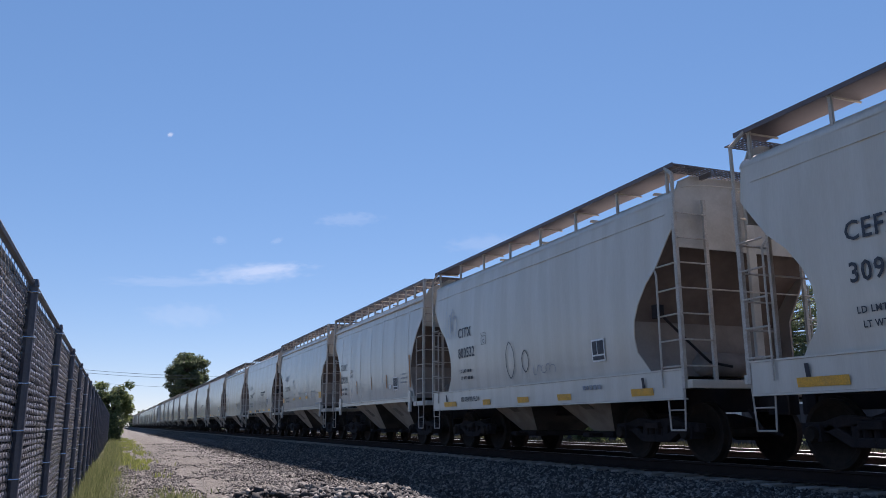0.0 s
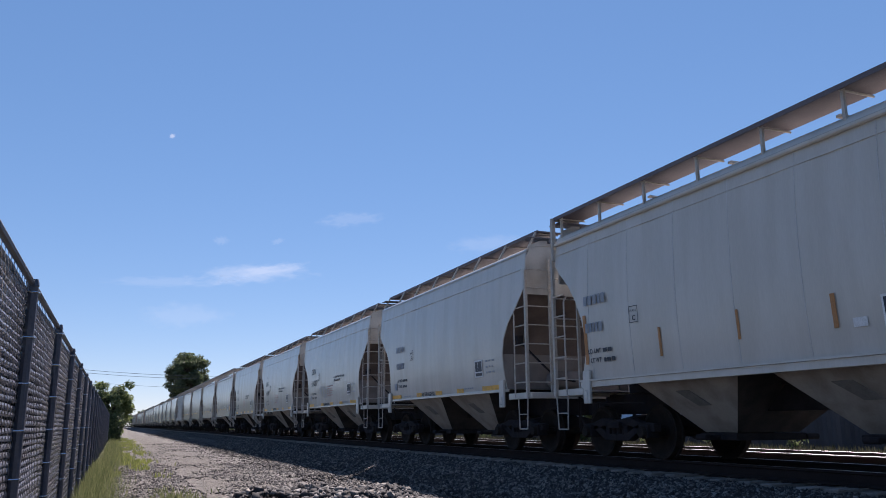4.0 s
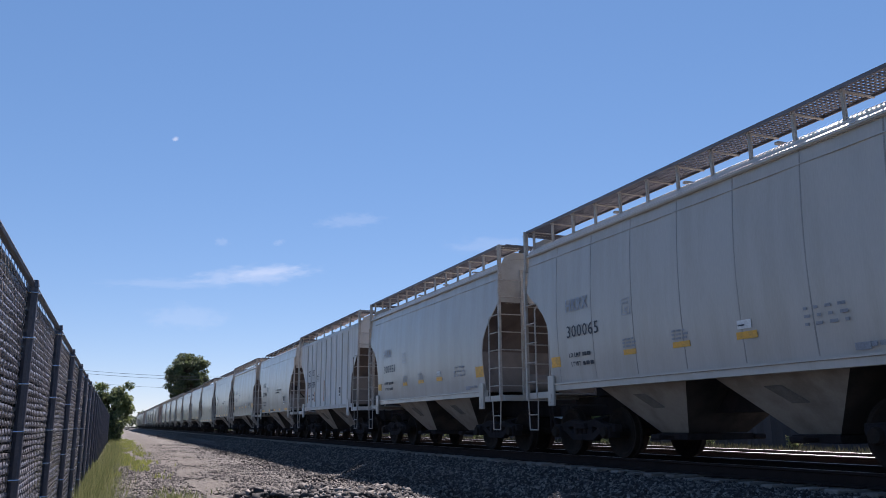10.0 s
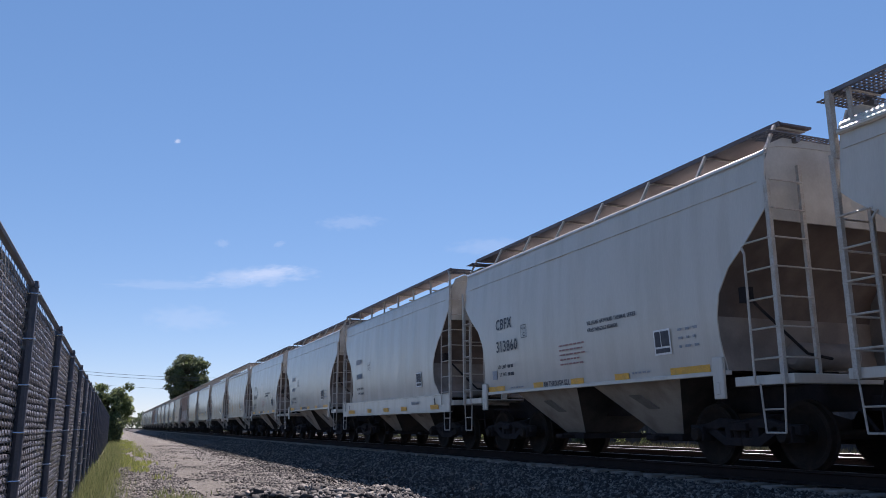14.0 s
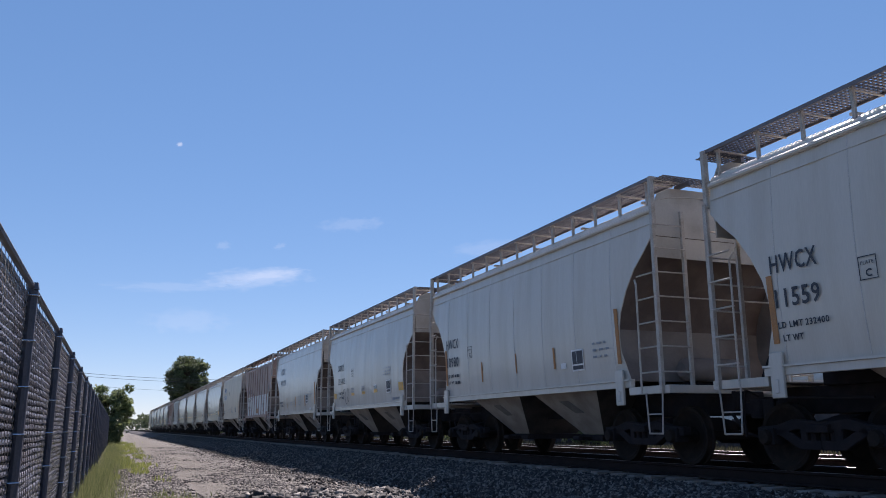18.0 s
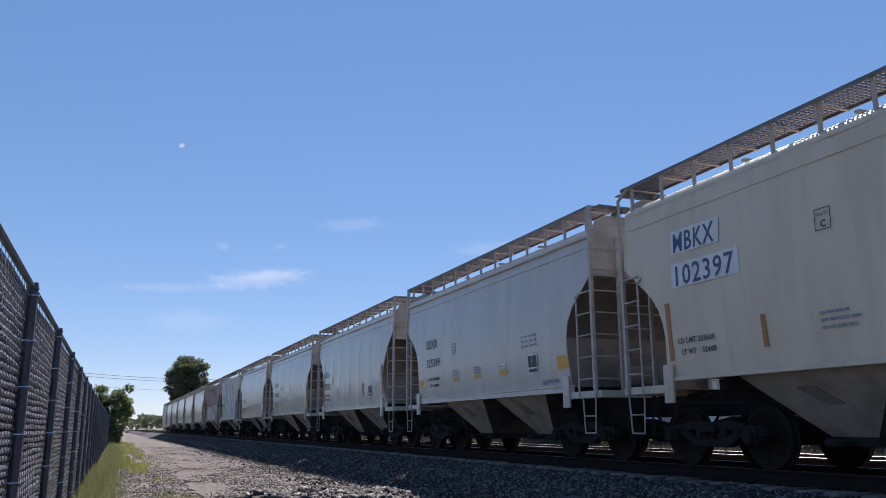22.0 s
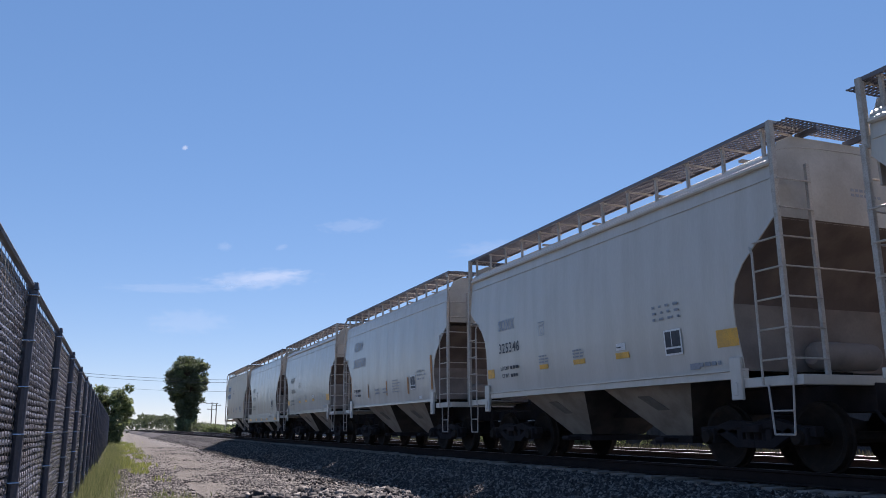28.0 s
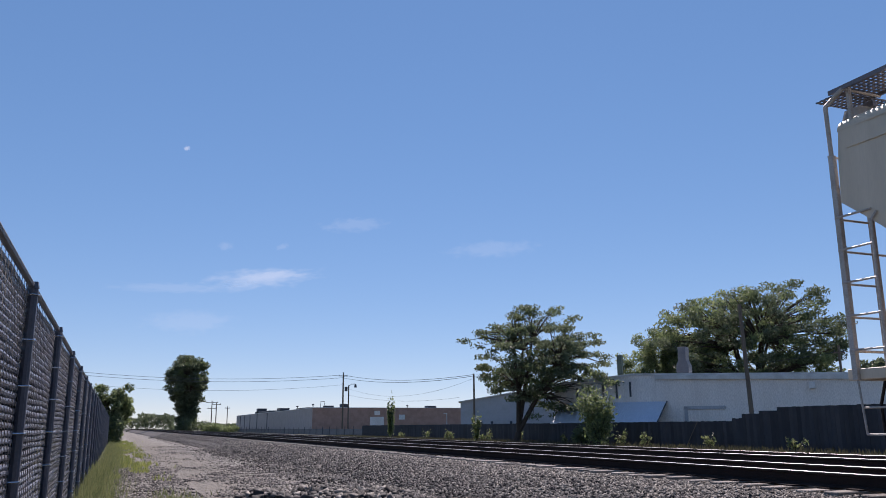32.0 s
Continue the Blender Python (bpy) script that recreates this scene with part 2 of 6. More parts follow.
# ---- building tools ----
class Shape:
    """Collects vertices and faces for one mesh."""
    def __init__(self):
        self.v, self.f = [], []

    def add(self, verts, faces):
        k = len(self.v)
        self.v += [tuple(p) for p in verts]
        self.f += [tuple(i + k for i in f) for f in faces]
        return self

    def box(self, x0, x1, y0, y1, z0, z1, m=None):
        c = [Vector((x, y, z)) for z in (z0, z1) for y in (y0, y1) for x in (x0, x1)]
        if m is not None:
            c = [m @ p for p in c]
        return self.add(c, [(0, 2, 3, 1), (4, 5, 7, 6), (0, 1, 5, 4), (2, 6, 7, 3), (0, 4, 6, 2), (1, 3, 7, 5)])

    def bar(self, a, b, r=0.015, n=6, r2=None):
        """A round bar from a to b."""
        a, b = Vector(a), Vector(b)
        d = (b - a).normalized()
        s = d.orthogonal().normalized()
        t = d.cross(s)
        ring = []
        for p, q in ((a, r), (b, r if r2 is None else r2)):
            ring += [p + (s * math.cos(2 * math.pi * i / n) + t * math.sin(2 * math.pi * i / n)) * q for i in range(n)]
        return self.add(ring, [(i, (i + 1) % n, n + (i + 1) % n, n + i) for i in range(n)] + [tuple(range(n - 1, -1, -1)), tuple(range(n, 2 * n))])

    def path(self, pts, r=0.015, n=6):
        for a, b in zip(pts, pts[1:]):
            self.bar(a, b, r, n)
        return self

    def sheet(self, rows, thick=None, close=False):
        """A grid of points as a surface; thick: a vector by which a second skin lies behind it."""
        nr, nc = len(rows), len(rows[0])
        pts = [Vector(p) for r in rows for p in r]
        faces = [(i * nc + j, i * nc + j + 1, (i + 1) * nc + j + 1, (i + 1) * nc + j) for i in range(nr - 1) for j in range(nc - 1)]
        if thick is None:
            return self.add(pts, faces)
        t, k = Vector(thick), len(pts)
        back = [tuple(reversed([i + k for i in f])) for f in faces]
        rim = [j for j in range(nc)] + [i * nc + nc - 1 for i in range(1, nr)] + [(nr - 1) * nc + j for j in range(nc - 2, -1, -1)] + [i * nc for i in range(nr - 2, 0, -1)]
        side = [(rim[i], rim[i - 1], rim[i - 1] + k, rim[i] + k) for i in range(len(rim))]
        return self.add(pts + [p + t for p in pts], faces + back + side)

    def prism(self, outline, axis, a, b):
        """An outline of (u, v) pushed along an axis from a to b. x: (y, z), y: (x, z), z: (x, y)."""
        def at(u, v, w):
            return {"x": (w, u, v), "y": (u, w, v), "z": (u, v, w)}[axis]
        n = len(outline)
        pts = [at(u, v, a) for u, v in outline] + [at(u, v, b) for u, v in outline]
        return self.add(pts, [tuple(range(n - 1, -1, -1)), tuple(range(n, 2 * n))] + [(i, (i + 1) % n, n + (i + 1) % n, n + i) for i in range(n)])

    def lathe(self, profile, n=24, m=None):
        """Turns (radius, height along x) about the x axis."""
        pts = []
        for r, x in profile:
            for i in range(n):
                p = Vector((x, r * math.cos(2 * math.pi * i / n), r * math.sin(2 * math.pi * i / n)))
                pts.append(m @ p if m is not None else p)
        k = len(profile)
        return self.add(pts, [(j * n + i, j * n + (i + 1) % n, (j + 1) * n + (i + 1) % n, (j + 1) * n + i) for j in range(k - 1) for i in range(n)])

    def mesh(self, name, mat=None, bevel=0.0, smooth=False):
        me = bpy.data.meshes.new(name)
        me.from_pydata(self.v, [], self.f)
        bm = bmesh.new()
        bm.from_mesh(me)
        bmesh.ops.recalc_face_normals(bm, faces=bm.faces)
        if bevel:
            bmesh.ops.bevel(bm, geom=list(bm.edges), offset=bevel, segments=1, affect="EDGES", clamp_overlap=True)
        bm.to_mesh(me)
        bm.free()
        if smooth:
            me.polygons.foreach_set("use_smooth", [True] * len(me.polygons))
            me.set_sharp_from_angle(angle=radians(35))
        if mat:
            me.materials.append(mat)
        return me


def part(name, me, parent, mat=None, label="", m=None):
    """One mesh object under a thing or a part. mat: a material of its own on a shared mesh."""
    ob = new(name, me)
    ob.parent = parent
    if m is not None:
        ob.matrix_basis = m
    if mat is not None:
        ob.material_slots[0].link = "OBJECT"
        ob.material_slots[0].material = mat
    return tagged(ob, label)


def thing(name, label, category, m=None, group="", kind="", data=None):
    ob = new(name, data)
    if m is not None:
        ob.matrix_basis = m
    return tagged(ob, label, category, group, kind)


MESHES = {}


def shared(key, make, mat=None, bevel=0.0, smooth=False):
    """One mesh for all that look alike."""
    if key not in MESHES:
        s = Shape()
        make(s)
        MESHES[key] = s.mesh(key if isinstance(key, str) else str(key[0]), mat, bevel, smooth)
    return MESHES[key]


def lettering(text, size, mat, bold=0.0, width=1.0, span=0.0):
    """A flat mesh of words that reads along +y on a face towards -x, from its lower end. span: its length, where it is known."""
    key = ("text", text, size, mat.name, bold, width, span)
    if key not in MESHES:
        cu = bpy.data.curves.new("lettering", "FONT")
        cu.body, cu.size, cu.offset, cu.resolution_u, cu.extrude = text, size, bold, 2, 0.001
        cu.space_character = 1.12
        ob = bpy.data.objects.new("lettering", cu)
        scene.collection.objects.link(ob)
        me = bpy.data.meshes.new_from_object(ob.evaluated_get(bpy.context.evaluated_depsgraph_get()))
        bpy.data.objects.remove(ob)
        if span:
            width = span / max(0.01, max(v.co.x for v in me.vertices))
        me.transform(Matrix(((0, 0, -1, 0), (-width, 0, 0, 0), (0, 1, 0, 0), (0, 0, 0, 1))))
        me.materials.clear()
        me.materials.append(mat)
        MESHES[key] = me
    return MESHES[key]
# ---- ground, tracks and fence ----
def ground_material():
    m = bpy.data.materials.new("ground_earth")
    m.use_nodes = True
    n, l = m.node_tree.nodes, m.node_tree.links
    bsdf = n["Principled BSDF"]
    geo = n.new("ShaderNodeNewGeometry")
    sep = n.new("ShaderNodeSeparateXYZ")
    l.new(geo.outputs["Position"], sep.inputs[0])

    def noise_(scale, detail=5):
        t = n.new("ShaderNodeTexNoise")
        t.inputs["Scale"].default_value, t.inputs["Detail"].default_value = scale, detail
        l.new(geo.outputs["Position"], t.inputs["Vector"])
        return t.outputs["Fac"]

    def math_(op, a, b=0.0):
        t = n.new("ShaderNodeMath")
        t.operation = op
        for i, v in enumerate((a, b)):
            if isinstance(v, (int, float)):
                t.inputs[i].default_value = v
            else:
                l.new(v, t.inputs[i])
        return t.outputs[0]

    def ramp_(fac, a, b, pa, pb):
        t = n.new("ShaderNodeValToRGB")
        t.color_ramp.elements[0].position, t.color_ramp.elements[1].position = pa, pb
        t.color_ramp.elements[0].color, t.color_ramp.elements[1].color = (*a, 1), (*b, 1)
        l.new(fac, t.inputs["Fac"])
        return t.outputs["Color"]

    def mix_(fac, a, b):
        t = n.new("ShaderNodeMix")
        t.data_type = "RGBA"
        l.new(fac, t.inputs["Factor"])
        l.new(a, t.inputs["A"])
        l.new(b, t.inputs["B"])
        return t.outputs["Result"]
    fine, mid, broad = noise_(34, 6), noise_(4.0), noise_(0.5)
    speck = n.new("ShaderNodeTexVoronoi")
    speck.inputs["Scale"].default_value = 30
    l.new(geo.outputs["Position"], speck.inputs["Vector"])
    stone = ramp_(speck.outputs["Color"], (0.07, 0.065, 0.057), (0.36, 0.33, 0.285), 0.2, 0.9)
    dirt = ramp_(fine, (0.11, 0.099, 0.081), (0.295, 0.262, 0.21), 0.34, 0.66)
    dirt = mix_(ramp_(noise_(9.0, 6), (0, 0, 0), (0.75, 0.75, 0.75), 0.46, 0.60), dirt, ramp_(fine, (0.045, 0.042, 0.04), (0.13, 0.122, 0.115), 0.4, 0.6))
    grass = ramp_(mid, (0.06, 0.07, 0.025), (0.15, 0.14, 0.07), 0.35, 0.65)
    wob = math_("MULTIPLY", math_("SUBTRACT", broad, 0.5), 2.0)
    wob2 = math_("MULTIPLY", math_("SUBTRACT", mid, 0.5), 1.6)
    x = math_("ADD", math_("ADD", sep.outputs["X"], wob), wob2)
    # grey gravel, with the worn brown wheel path about 2.7 m out
    path = math_("MULTIPLY", math_("SUBTRACT", 1.0, math_("MINIMUM", 1.0, math_("MULTIPLY", math_("ABSOLUTE", math_("SUBTRACT", x, 2.7)), 0.62))), 1.6)
    path = math_("MINIMUM", 1.0, math_("MAXIMUM", 0.0, path))
    base = mix_(path, stone, dirt)
    verge = math_("MINIMUM", 1.0, math_("MAXIMUM", 0.0, math_("MULTIPLY", math_("SUBTRACT", 0.35, x), 2.0)))
    base = mix_(verge, base, grass)
    far = math_("MINIMUM", 1.0, math_("MAXIMUM", 0.0, math_("MULTIPLY", math_("SUBTRACT", x, 19.0), 0.25)))
    scrub = ramp_(mid, (0.035, 0.04, 0.018), (0.10, 0.09, 0.045), 0.35, 0.65)
    base = mix_(far, base, scrub)
    l.new(base, bsdf.inputs["Base Color"])
    bsdf.inputs["Roughness"].default_value = 0.95
    bp = n.new("ShaderNodeBump")
    bp.inputs["Strength"].default_value, bp.inputs["Distance"].default_value = 0.9, 0.04
    l.new(math_("ADD", fine, speck.outputs["Distance"]), bp.inputs["Height"])
    l.new(bp.outputs["Normal"], bsdf.inputs["Normal"])
    return m


M_GROUND = ground_material()
M_BALLAST = material("ballast_bed", (0.062, 0.055, 0.052), 0.95, second=(0.034, 0.030, 0.030), scale=14, fine=45, bump=1.0, amount=0.9)


def ground_height(x, y):
    """Low bumps round the camera, flat far off."""
    k = max(0.0, 1 - math.hypot(x - 3, y - 20) / 70)
    return k * 0.07 * (noise.noise((x * 0.55, y * 0.35, 3)) + 0.5 * noise.noise((x * 1.7, y * 1.4, 7))) - 0.03


def build_ground():
    xs = [-3000, -600, -120, -40, -15, -8, -5] + [-3 + 0.4 * i for i in range(26)] + [8, 10, 14, 18, 24, 34, 60, 120, 400, 1200, 3000]
    ys = [-3000, -500, -100, -40, -15, -5] + [0.5 * i for i in range(121)] + [64, 70, 80, 95, 120, 160, 240, 400, 800, 1600, 4200]
    s = Shape()
    s.sheet([[(x, y, ground_height(x, y)) for x in xs] for y in ys])
    me = s.mesh("ground", M_GROUND, smooth=True)
    thing("ground", "dry tan earth and grey gravel with weedy edges", "ground", data=me, kind="structure")


build_ground()

Y0, Y1 = -480.0, 900.0


def build_bed():
    prof = [(6.2, -0.06), (6.7, 0.12), (7.25, 0.30), (7.75, 0.435), (8.15, 0.485), (8.6, 0.50), (9.55, 0.51), (11.0, 0.53), (11.5, 0.47), (11.9, 0.53), (13.4, 0.53), (14.8, 0.535), (15.2, 0.47), (16.0, 0.15), (16.7, -0.06)]
    ys = [Y0, -200, -60, -20, -5] + [i * 0.6 for i in range(100)] + [62, 66, 72, 80, 90, 110, 140, 200, 300, 450, 650, Y1]
    rows = []
    for y in ys:
        row = []
        for i in range(len(prof) - 1):
            (xa, za), (xb, zb) = prof[i], prof[i + 1]
            for k in range(3 if 0 < i < 4 else 1):
                u = k / (3 if 0 < i < 4 else 1)
                x, z = xa + (xb - xa) * u, za + (zb - za) * u
                row.append((x, y, z + 0.035 * noise.noise((x * 2.1, y * 1.6, 2)) * (1 if x < 8.1 else 0.2)))
        row.append((prof[-1][0], y, prof[-1][1]))
        rows.append(row)
    s = Shape()
    s.sheet(rows)
    thing("ballast_bed", "grey crushed stone ballast bed under two tracks", "ballast", LINE, data=s.mesh("ballast_bed", M_BALLAST, smooth=True), kind="structure")


build_bed()


def rail_piece(s, y0, y1):
    s.prism([(-0.075, -0.185), (0.075, -0.185), (0.06, -0.165), (0.012, -0.15), (0.012, -0.045), (0.034, -0.035), (0.034, -0.004), (-0.034, -0.004), (-0.034, -0.035), (-0.012, -0.045), (-0.012, -0.15), (-0.06, -0.165)], "y", y0, y1)


def rail_top(s, y0, y1):
    s.prism([(-0.026, -0.008), (0.026, -0.008), (0.026, -0.003), (0.020, 0.0), (-0.020, 0.0), (-0.026, -0.003)], "y", y0, y1)


def build_track(xc, label):
    track = thing("railway_track", label, "railway track", LINE @ pose(xc, 0, RAIL))
    for k in (-0.7525, 0.7525):
        r = part("rail", shared("rail", lambda s: rail_piece(s, Y0, Y1), M_RAIL), track, None, "rusty steel rail", pose(k, 0, 0))
        part("rail_head", shared("rail_head", lambda s: rail_top(s, Y0, Y1), M_SHINE), r, None, "bright worn running surface", pose(0, 0, 0.001))
    tie = shared("tie", lambda s: s.box(-1.30, 1.30, -0.115, 0.115, -0.37, -0.195), M_TIE, bevel=0.012)
    plate = shared("tie_plate", lambda s: s.box(-0.18, 0.18, -0.1, 0.1, -0.197, -0.178), M_RAIL)
    rnd = random.Random(5)
    n = 150
    for i in range(n):
        y = -6 + 0.53 * i
        t = part("tie", tie, track, None, "", pose(rnd.uniform(-0.05, 0.05), y, rnd.uniform(-0.012, 0.012), 0, 0, rnd.uniform(-1.2, 1.2)))
        for k in ((-0.7525,) if i < 60 else ()):
            part("tie_plate", plate, t, None, "", pose(k, 0, 0.0))
    s = Shape()
    for i in range(n, 900):
        y = -6 + 0.53 * i
        s.box(-1.30, 1.30, y - 0.115, y + 0.115, -0.37, -0.195)
    for i in range(1, 860):
        y = -6 - 0.53 * i
        s.box(-1.30, 1.30, y - 0.115, y + 0.115, -0.37, -0.195)
    tagged(part("far_ties", s.mesh("far_ties", M_TIE), track), kind="stuff")
    return track


build_track(NEAR_TRACK, "steel rails on wooden ties, polished by traffic")
build_track(FAR_TRACK, "second track of steel rails on wooden ties")


def stones(rnd, places, size):
    """Many broken stones as one mesh; places: (x, y, z)."""
    n = len(places)
    base = np.array([(-1, -1, -0.7), (1, -1, -0.6), (1.1, 0.9, -0.7), (-0.9, 1, -0.6), (-0.6, -0.7, 0.7), (0.8, -0.6, 0.6), (0.6, 0.8, 0.8), (-0.7, 0.6, 0.55)])
    faces = np.array([(0, 3, 2, 1), (4, 5, 6, 7), (0, 1, 5, 4), (1, 2, 6, 5), (2, 3, 7, 6), (3, 0, 4, 7)])
    v = base[None] * (1 + 0.35 * rnd.standard_normal((n, 8, 3)))
    v *= (size * rnd.uniform(0.5, 1.25, (n, 1, 1))) * np.array((1.15, 1.0, 0.75))
    ang = rnd.uniform(0, 2 * np.pi, (n, 2))
    c, s_ = np.cos(ang[:, 0]), np.sin(ang[:, 0])
    x, y = v[..., 0] * c[:, None] - v[..., 1] * s_[:, None], v[..., 0] * s_[:, None] + v[..., 1] * c[:, None]
    c, s_ = np.cos(ang[:, 1] * 0.3), np.sin(ang[:, 1] * 0.3)
    y, z = y * c[:, None] - v[..., 2] * s_[:, None], y * s_[:, None] + v[..., 2] * c[:, None]
    v = np.stack((x, y, z), -1) + np.asarray(places)[:, None, :]
    f = faces[None] + (np.arange(n) * 8)[:, None, None]
    me = bpy.data.meshes.new("stones")
    me.vertices.add(n * 8)
    me.vertices.foreach_set("co", v.reshape(-1).astype(np.float32))
    me.loops.add(n * 24)
    me.loops.foreach_set("vertex_index", f.reshape(-1).astype(np.int32))
    me.polygons.add(n * 6)
    me.polygons.foreach_set("loop_start", np.arange(0, n * 24, 4, dtype=np.int32))
    me.update(calc_edges=True)
    me.validate()
    return me


def stone_material():
    m = bpy.data.materials.new("broken_stone")
    m.use_nodes = True
    n, l = m.node_tree.nodes, m.node_tree.links
    bsdf = n["Principled BSDF"]
    geo = n.new("ShaderNodeNewGeometry")
    ramp = n.new("ShaderNodeValToRGB")
    e = ramp.color_ramp.elements
    e[0].color, e[1].color = (0.016, 0.015, 0.015, 1), (0.27, 0.247, 0.215, 1)
    mid = e.new(0.55)
    mid.color = (0.045, 0.041, 0.039, 1)
    l.new(geo.outputs["Random Per Island"], ramp.inputs["Fac"])
    t = n.new("ShaderNodeTexNoise")
    t.inputs["Scale"].default_value = 40
    l.new(geo.outputs["Position"], t.inputs["Vector"])
    mul = n.new("ShaderNodeMix")
    mul.data_type, mul.blend_type = "RGBA", "OVERLAY"
    mul.inputs["Factor"].default_value = 0.6
    l.new(ramp.outputs["Color"], mul.inputs["A"])
    l.new(t.outputs["Fac"], mul.inputs["B"])
    l.new(mul.outputs["Result"], bsdf.inputs["Base Color"])
    bsdf.inputs["Roughness"].default_value = 0.85
    return m


M_BROKEN = stone_material()




def build_stones():
    rnd = np.random.default_rng(4)
    pl = []
    for y0, y1, n in ((5, 12, 15000), (12, 20, 15000), (20, 32, 14000), (32, 55, 12000), (55, 140, 10000)):
        x = 8.42 - np.abs(rnd.normal(0, 1.25, n))
        y = rnd.uniform(y0, y1, n)
        ok = x > 4.6
        x, y = x[ok], y[ok]
        z = np.interp(x, [4.6, 6.2, 6.7, 7.25, 7.75, 8.15, 8.6], [-0.02, -0.03, 0.12, 0.30, 0.435, 0.485, 0.50])
        pl.append(np.stack((x, y, z + 0.004), 1))
    me = stones(rnd, np.concatenate(pl), 0.024)
    me.materials.append(M_BROKEN)
    thing("ballast_stones", "loose grey crushed stone on the track shoulder", "gravel", LINE, data=me, kind="stuff")
    pl = []
    for y0, y1, n in ((8, 18, 26000), (18, 32, 22000), (32, 70, 12000)):
        while n > 0:
            x, y = rnd.uniform(0.0, 6.4), rnd.uniform(y0, y1)
            keep = 0.3 if abs(x - 2.7) < 0.9 else 0.85
            if noise.noise((x * 0.8, y * 0.3, 5)) + keep > rnd.uniform(0, 1.3):
                pl.append((x, y, ground_height(x, y) - 0.004))
            n -= 1
    me = stones(rnd, pl, 0.022)
    me.materials.append(M_BROKEN)
    thing("gravel", "loose grey gravel strewn over the dirt track", "gravel", data=me, kind="stuff")
    # the heap of fresh ballast
    pl = []
    for _ in range(10500):
        x, y = rnd.uniform(-0.5, 4.2), rnd.uniform(5.1, 9.3)
        h = heap_height(x, y)
        if h > 0.02:
            pl.append((x, y, h))
    me = stones(rnd, pl, 0.027)
    me.materials.append(M_BROKEN)
    s = Shape()
    s.sheet([[(-0.6 + 0.1 * i, 5.0 + 0.1 * j, heap_height(-0.6 + 0.1 * i, 5.0 + 0.1 * j) - 0.04) for i in range(50)] for j in range(45)])
    heap = thing("ballast_heap", "heap of dark crushed stone dumped on the ground", "stone heap", data=s.mesh("ballast_heap", M_BALLAST, smooth=True))
    tagged(part("rubble", me, heap), kind="stuff")


def heap_height(x, y):
    a = 1 - math.hypot((x - 1.72) / 2.5, (y - 7.2) / 2.0)
    return max(-0.1, min(0.805, 1.0 * a ** 0.75 if a > 0 else a)) + (0.06 * noise.noise((x * 2.2, y * 2.2, 1)) if a > 0 else 0)


build_stones()

# ---- the fence ----
FENCE_X, POST_0, BAY, FENCE_H = -0.69, 3.62, 2.91, 2.44


def slat_strip(s, z, seed):
    """One long woven strip, a little wavy."""
    rnd = random.Random(seed)
    ph, amp = rnd.uniform(0, 6), rnd.uniform(0.003, 0.008)
    rows = []
    for dz, dx in ((0.0, -0.012), (0.003, 0.014), (0.018, 0.020), (0.034, 0.015), (0.038, -0.010)):
        rows.append([(dx, BAY * i / 16, z + dz + amp * math.sin(ph + i * 0.55) + 0.003 * math.sin(i * 2.1 + seed)) for i in range(17)])
    s.sheet(rows, (-0.008, 0, 0))


def wire_mesh(s):
    p = 0.155
    n = int((BAY + 2.4) / p)
    for i in range(n + 1):
        for k in (1, -1):
            a = (i * p - 2.4, 0.04) if k == 1 else (i * p, 0.04)
            b = (i * p, 2.42) if k == 1 else (i * p - 2.4, 2.42)
            pts = []
            (ya, za), (yb, zb) = a, b
            t0, t1 = sorted(((0 - ya) / (yb - ya), (BAY - ya) / (yb - ya)))
            t0, t1 = max(0.0, t0), min(1.0, t1)
            if t1 <= t0:
                continue
            x = 0.024 + 0.003 * k
            s.bar((x, ya + (yb - ya) * t0, za + (zb - za) * t0), (x, ya + (yb - ya) * t1, za + (zb - za) * t1), 0.0022, 3)


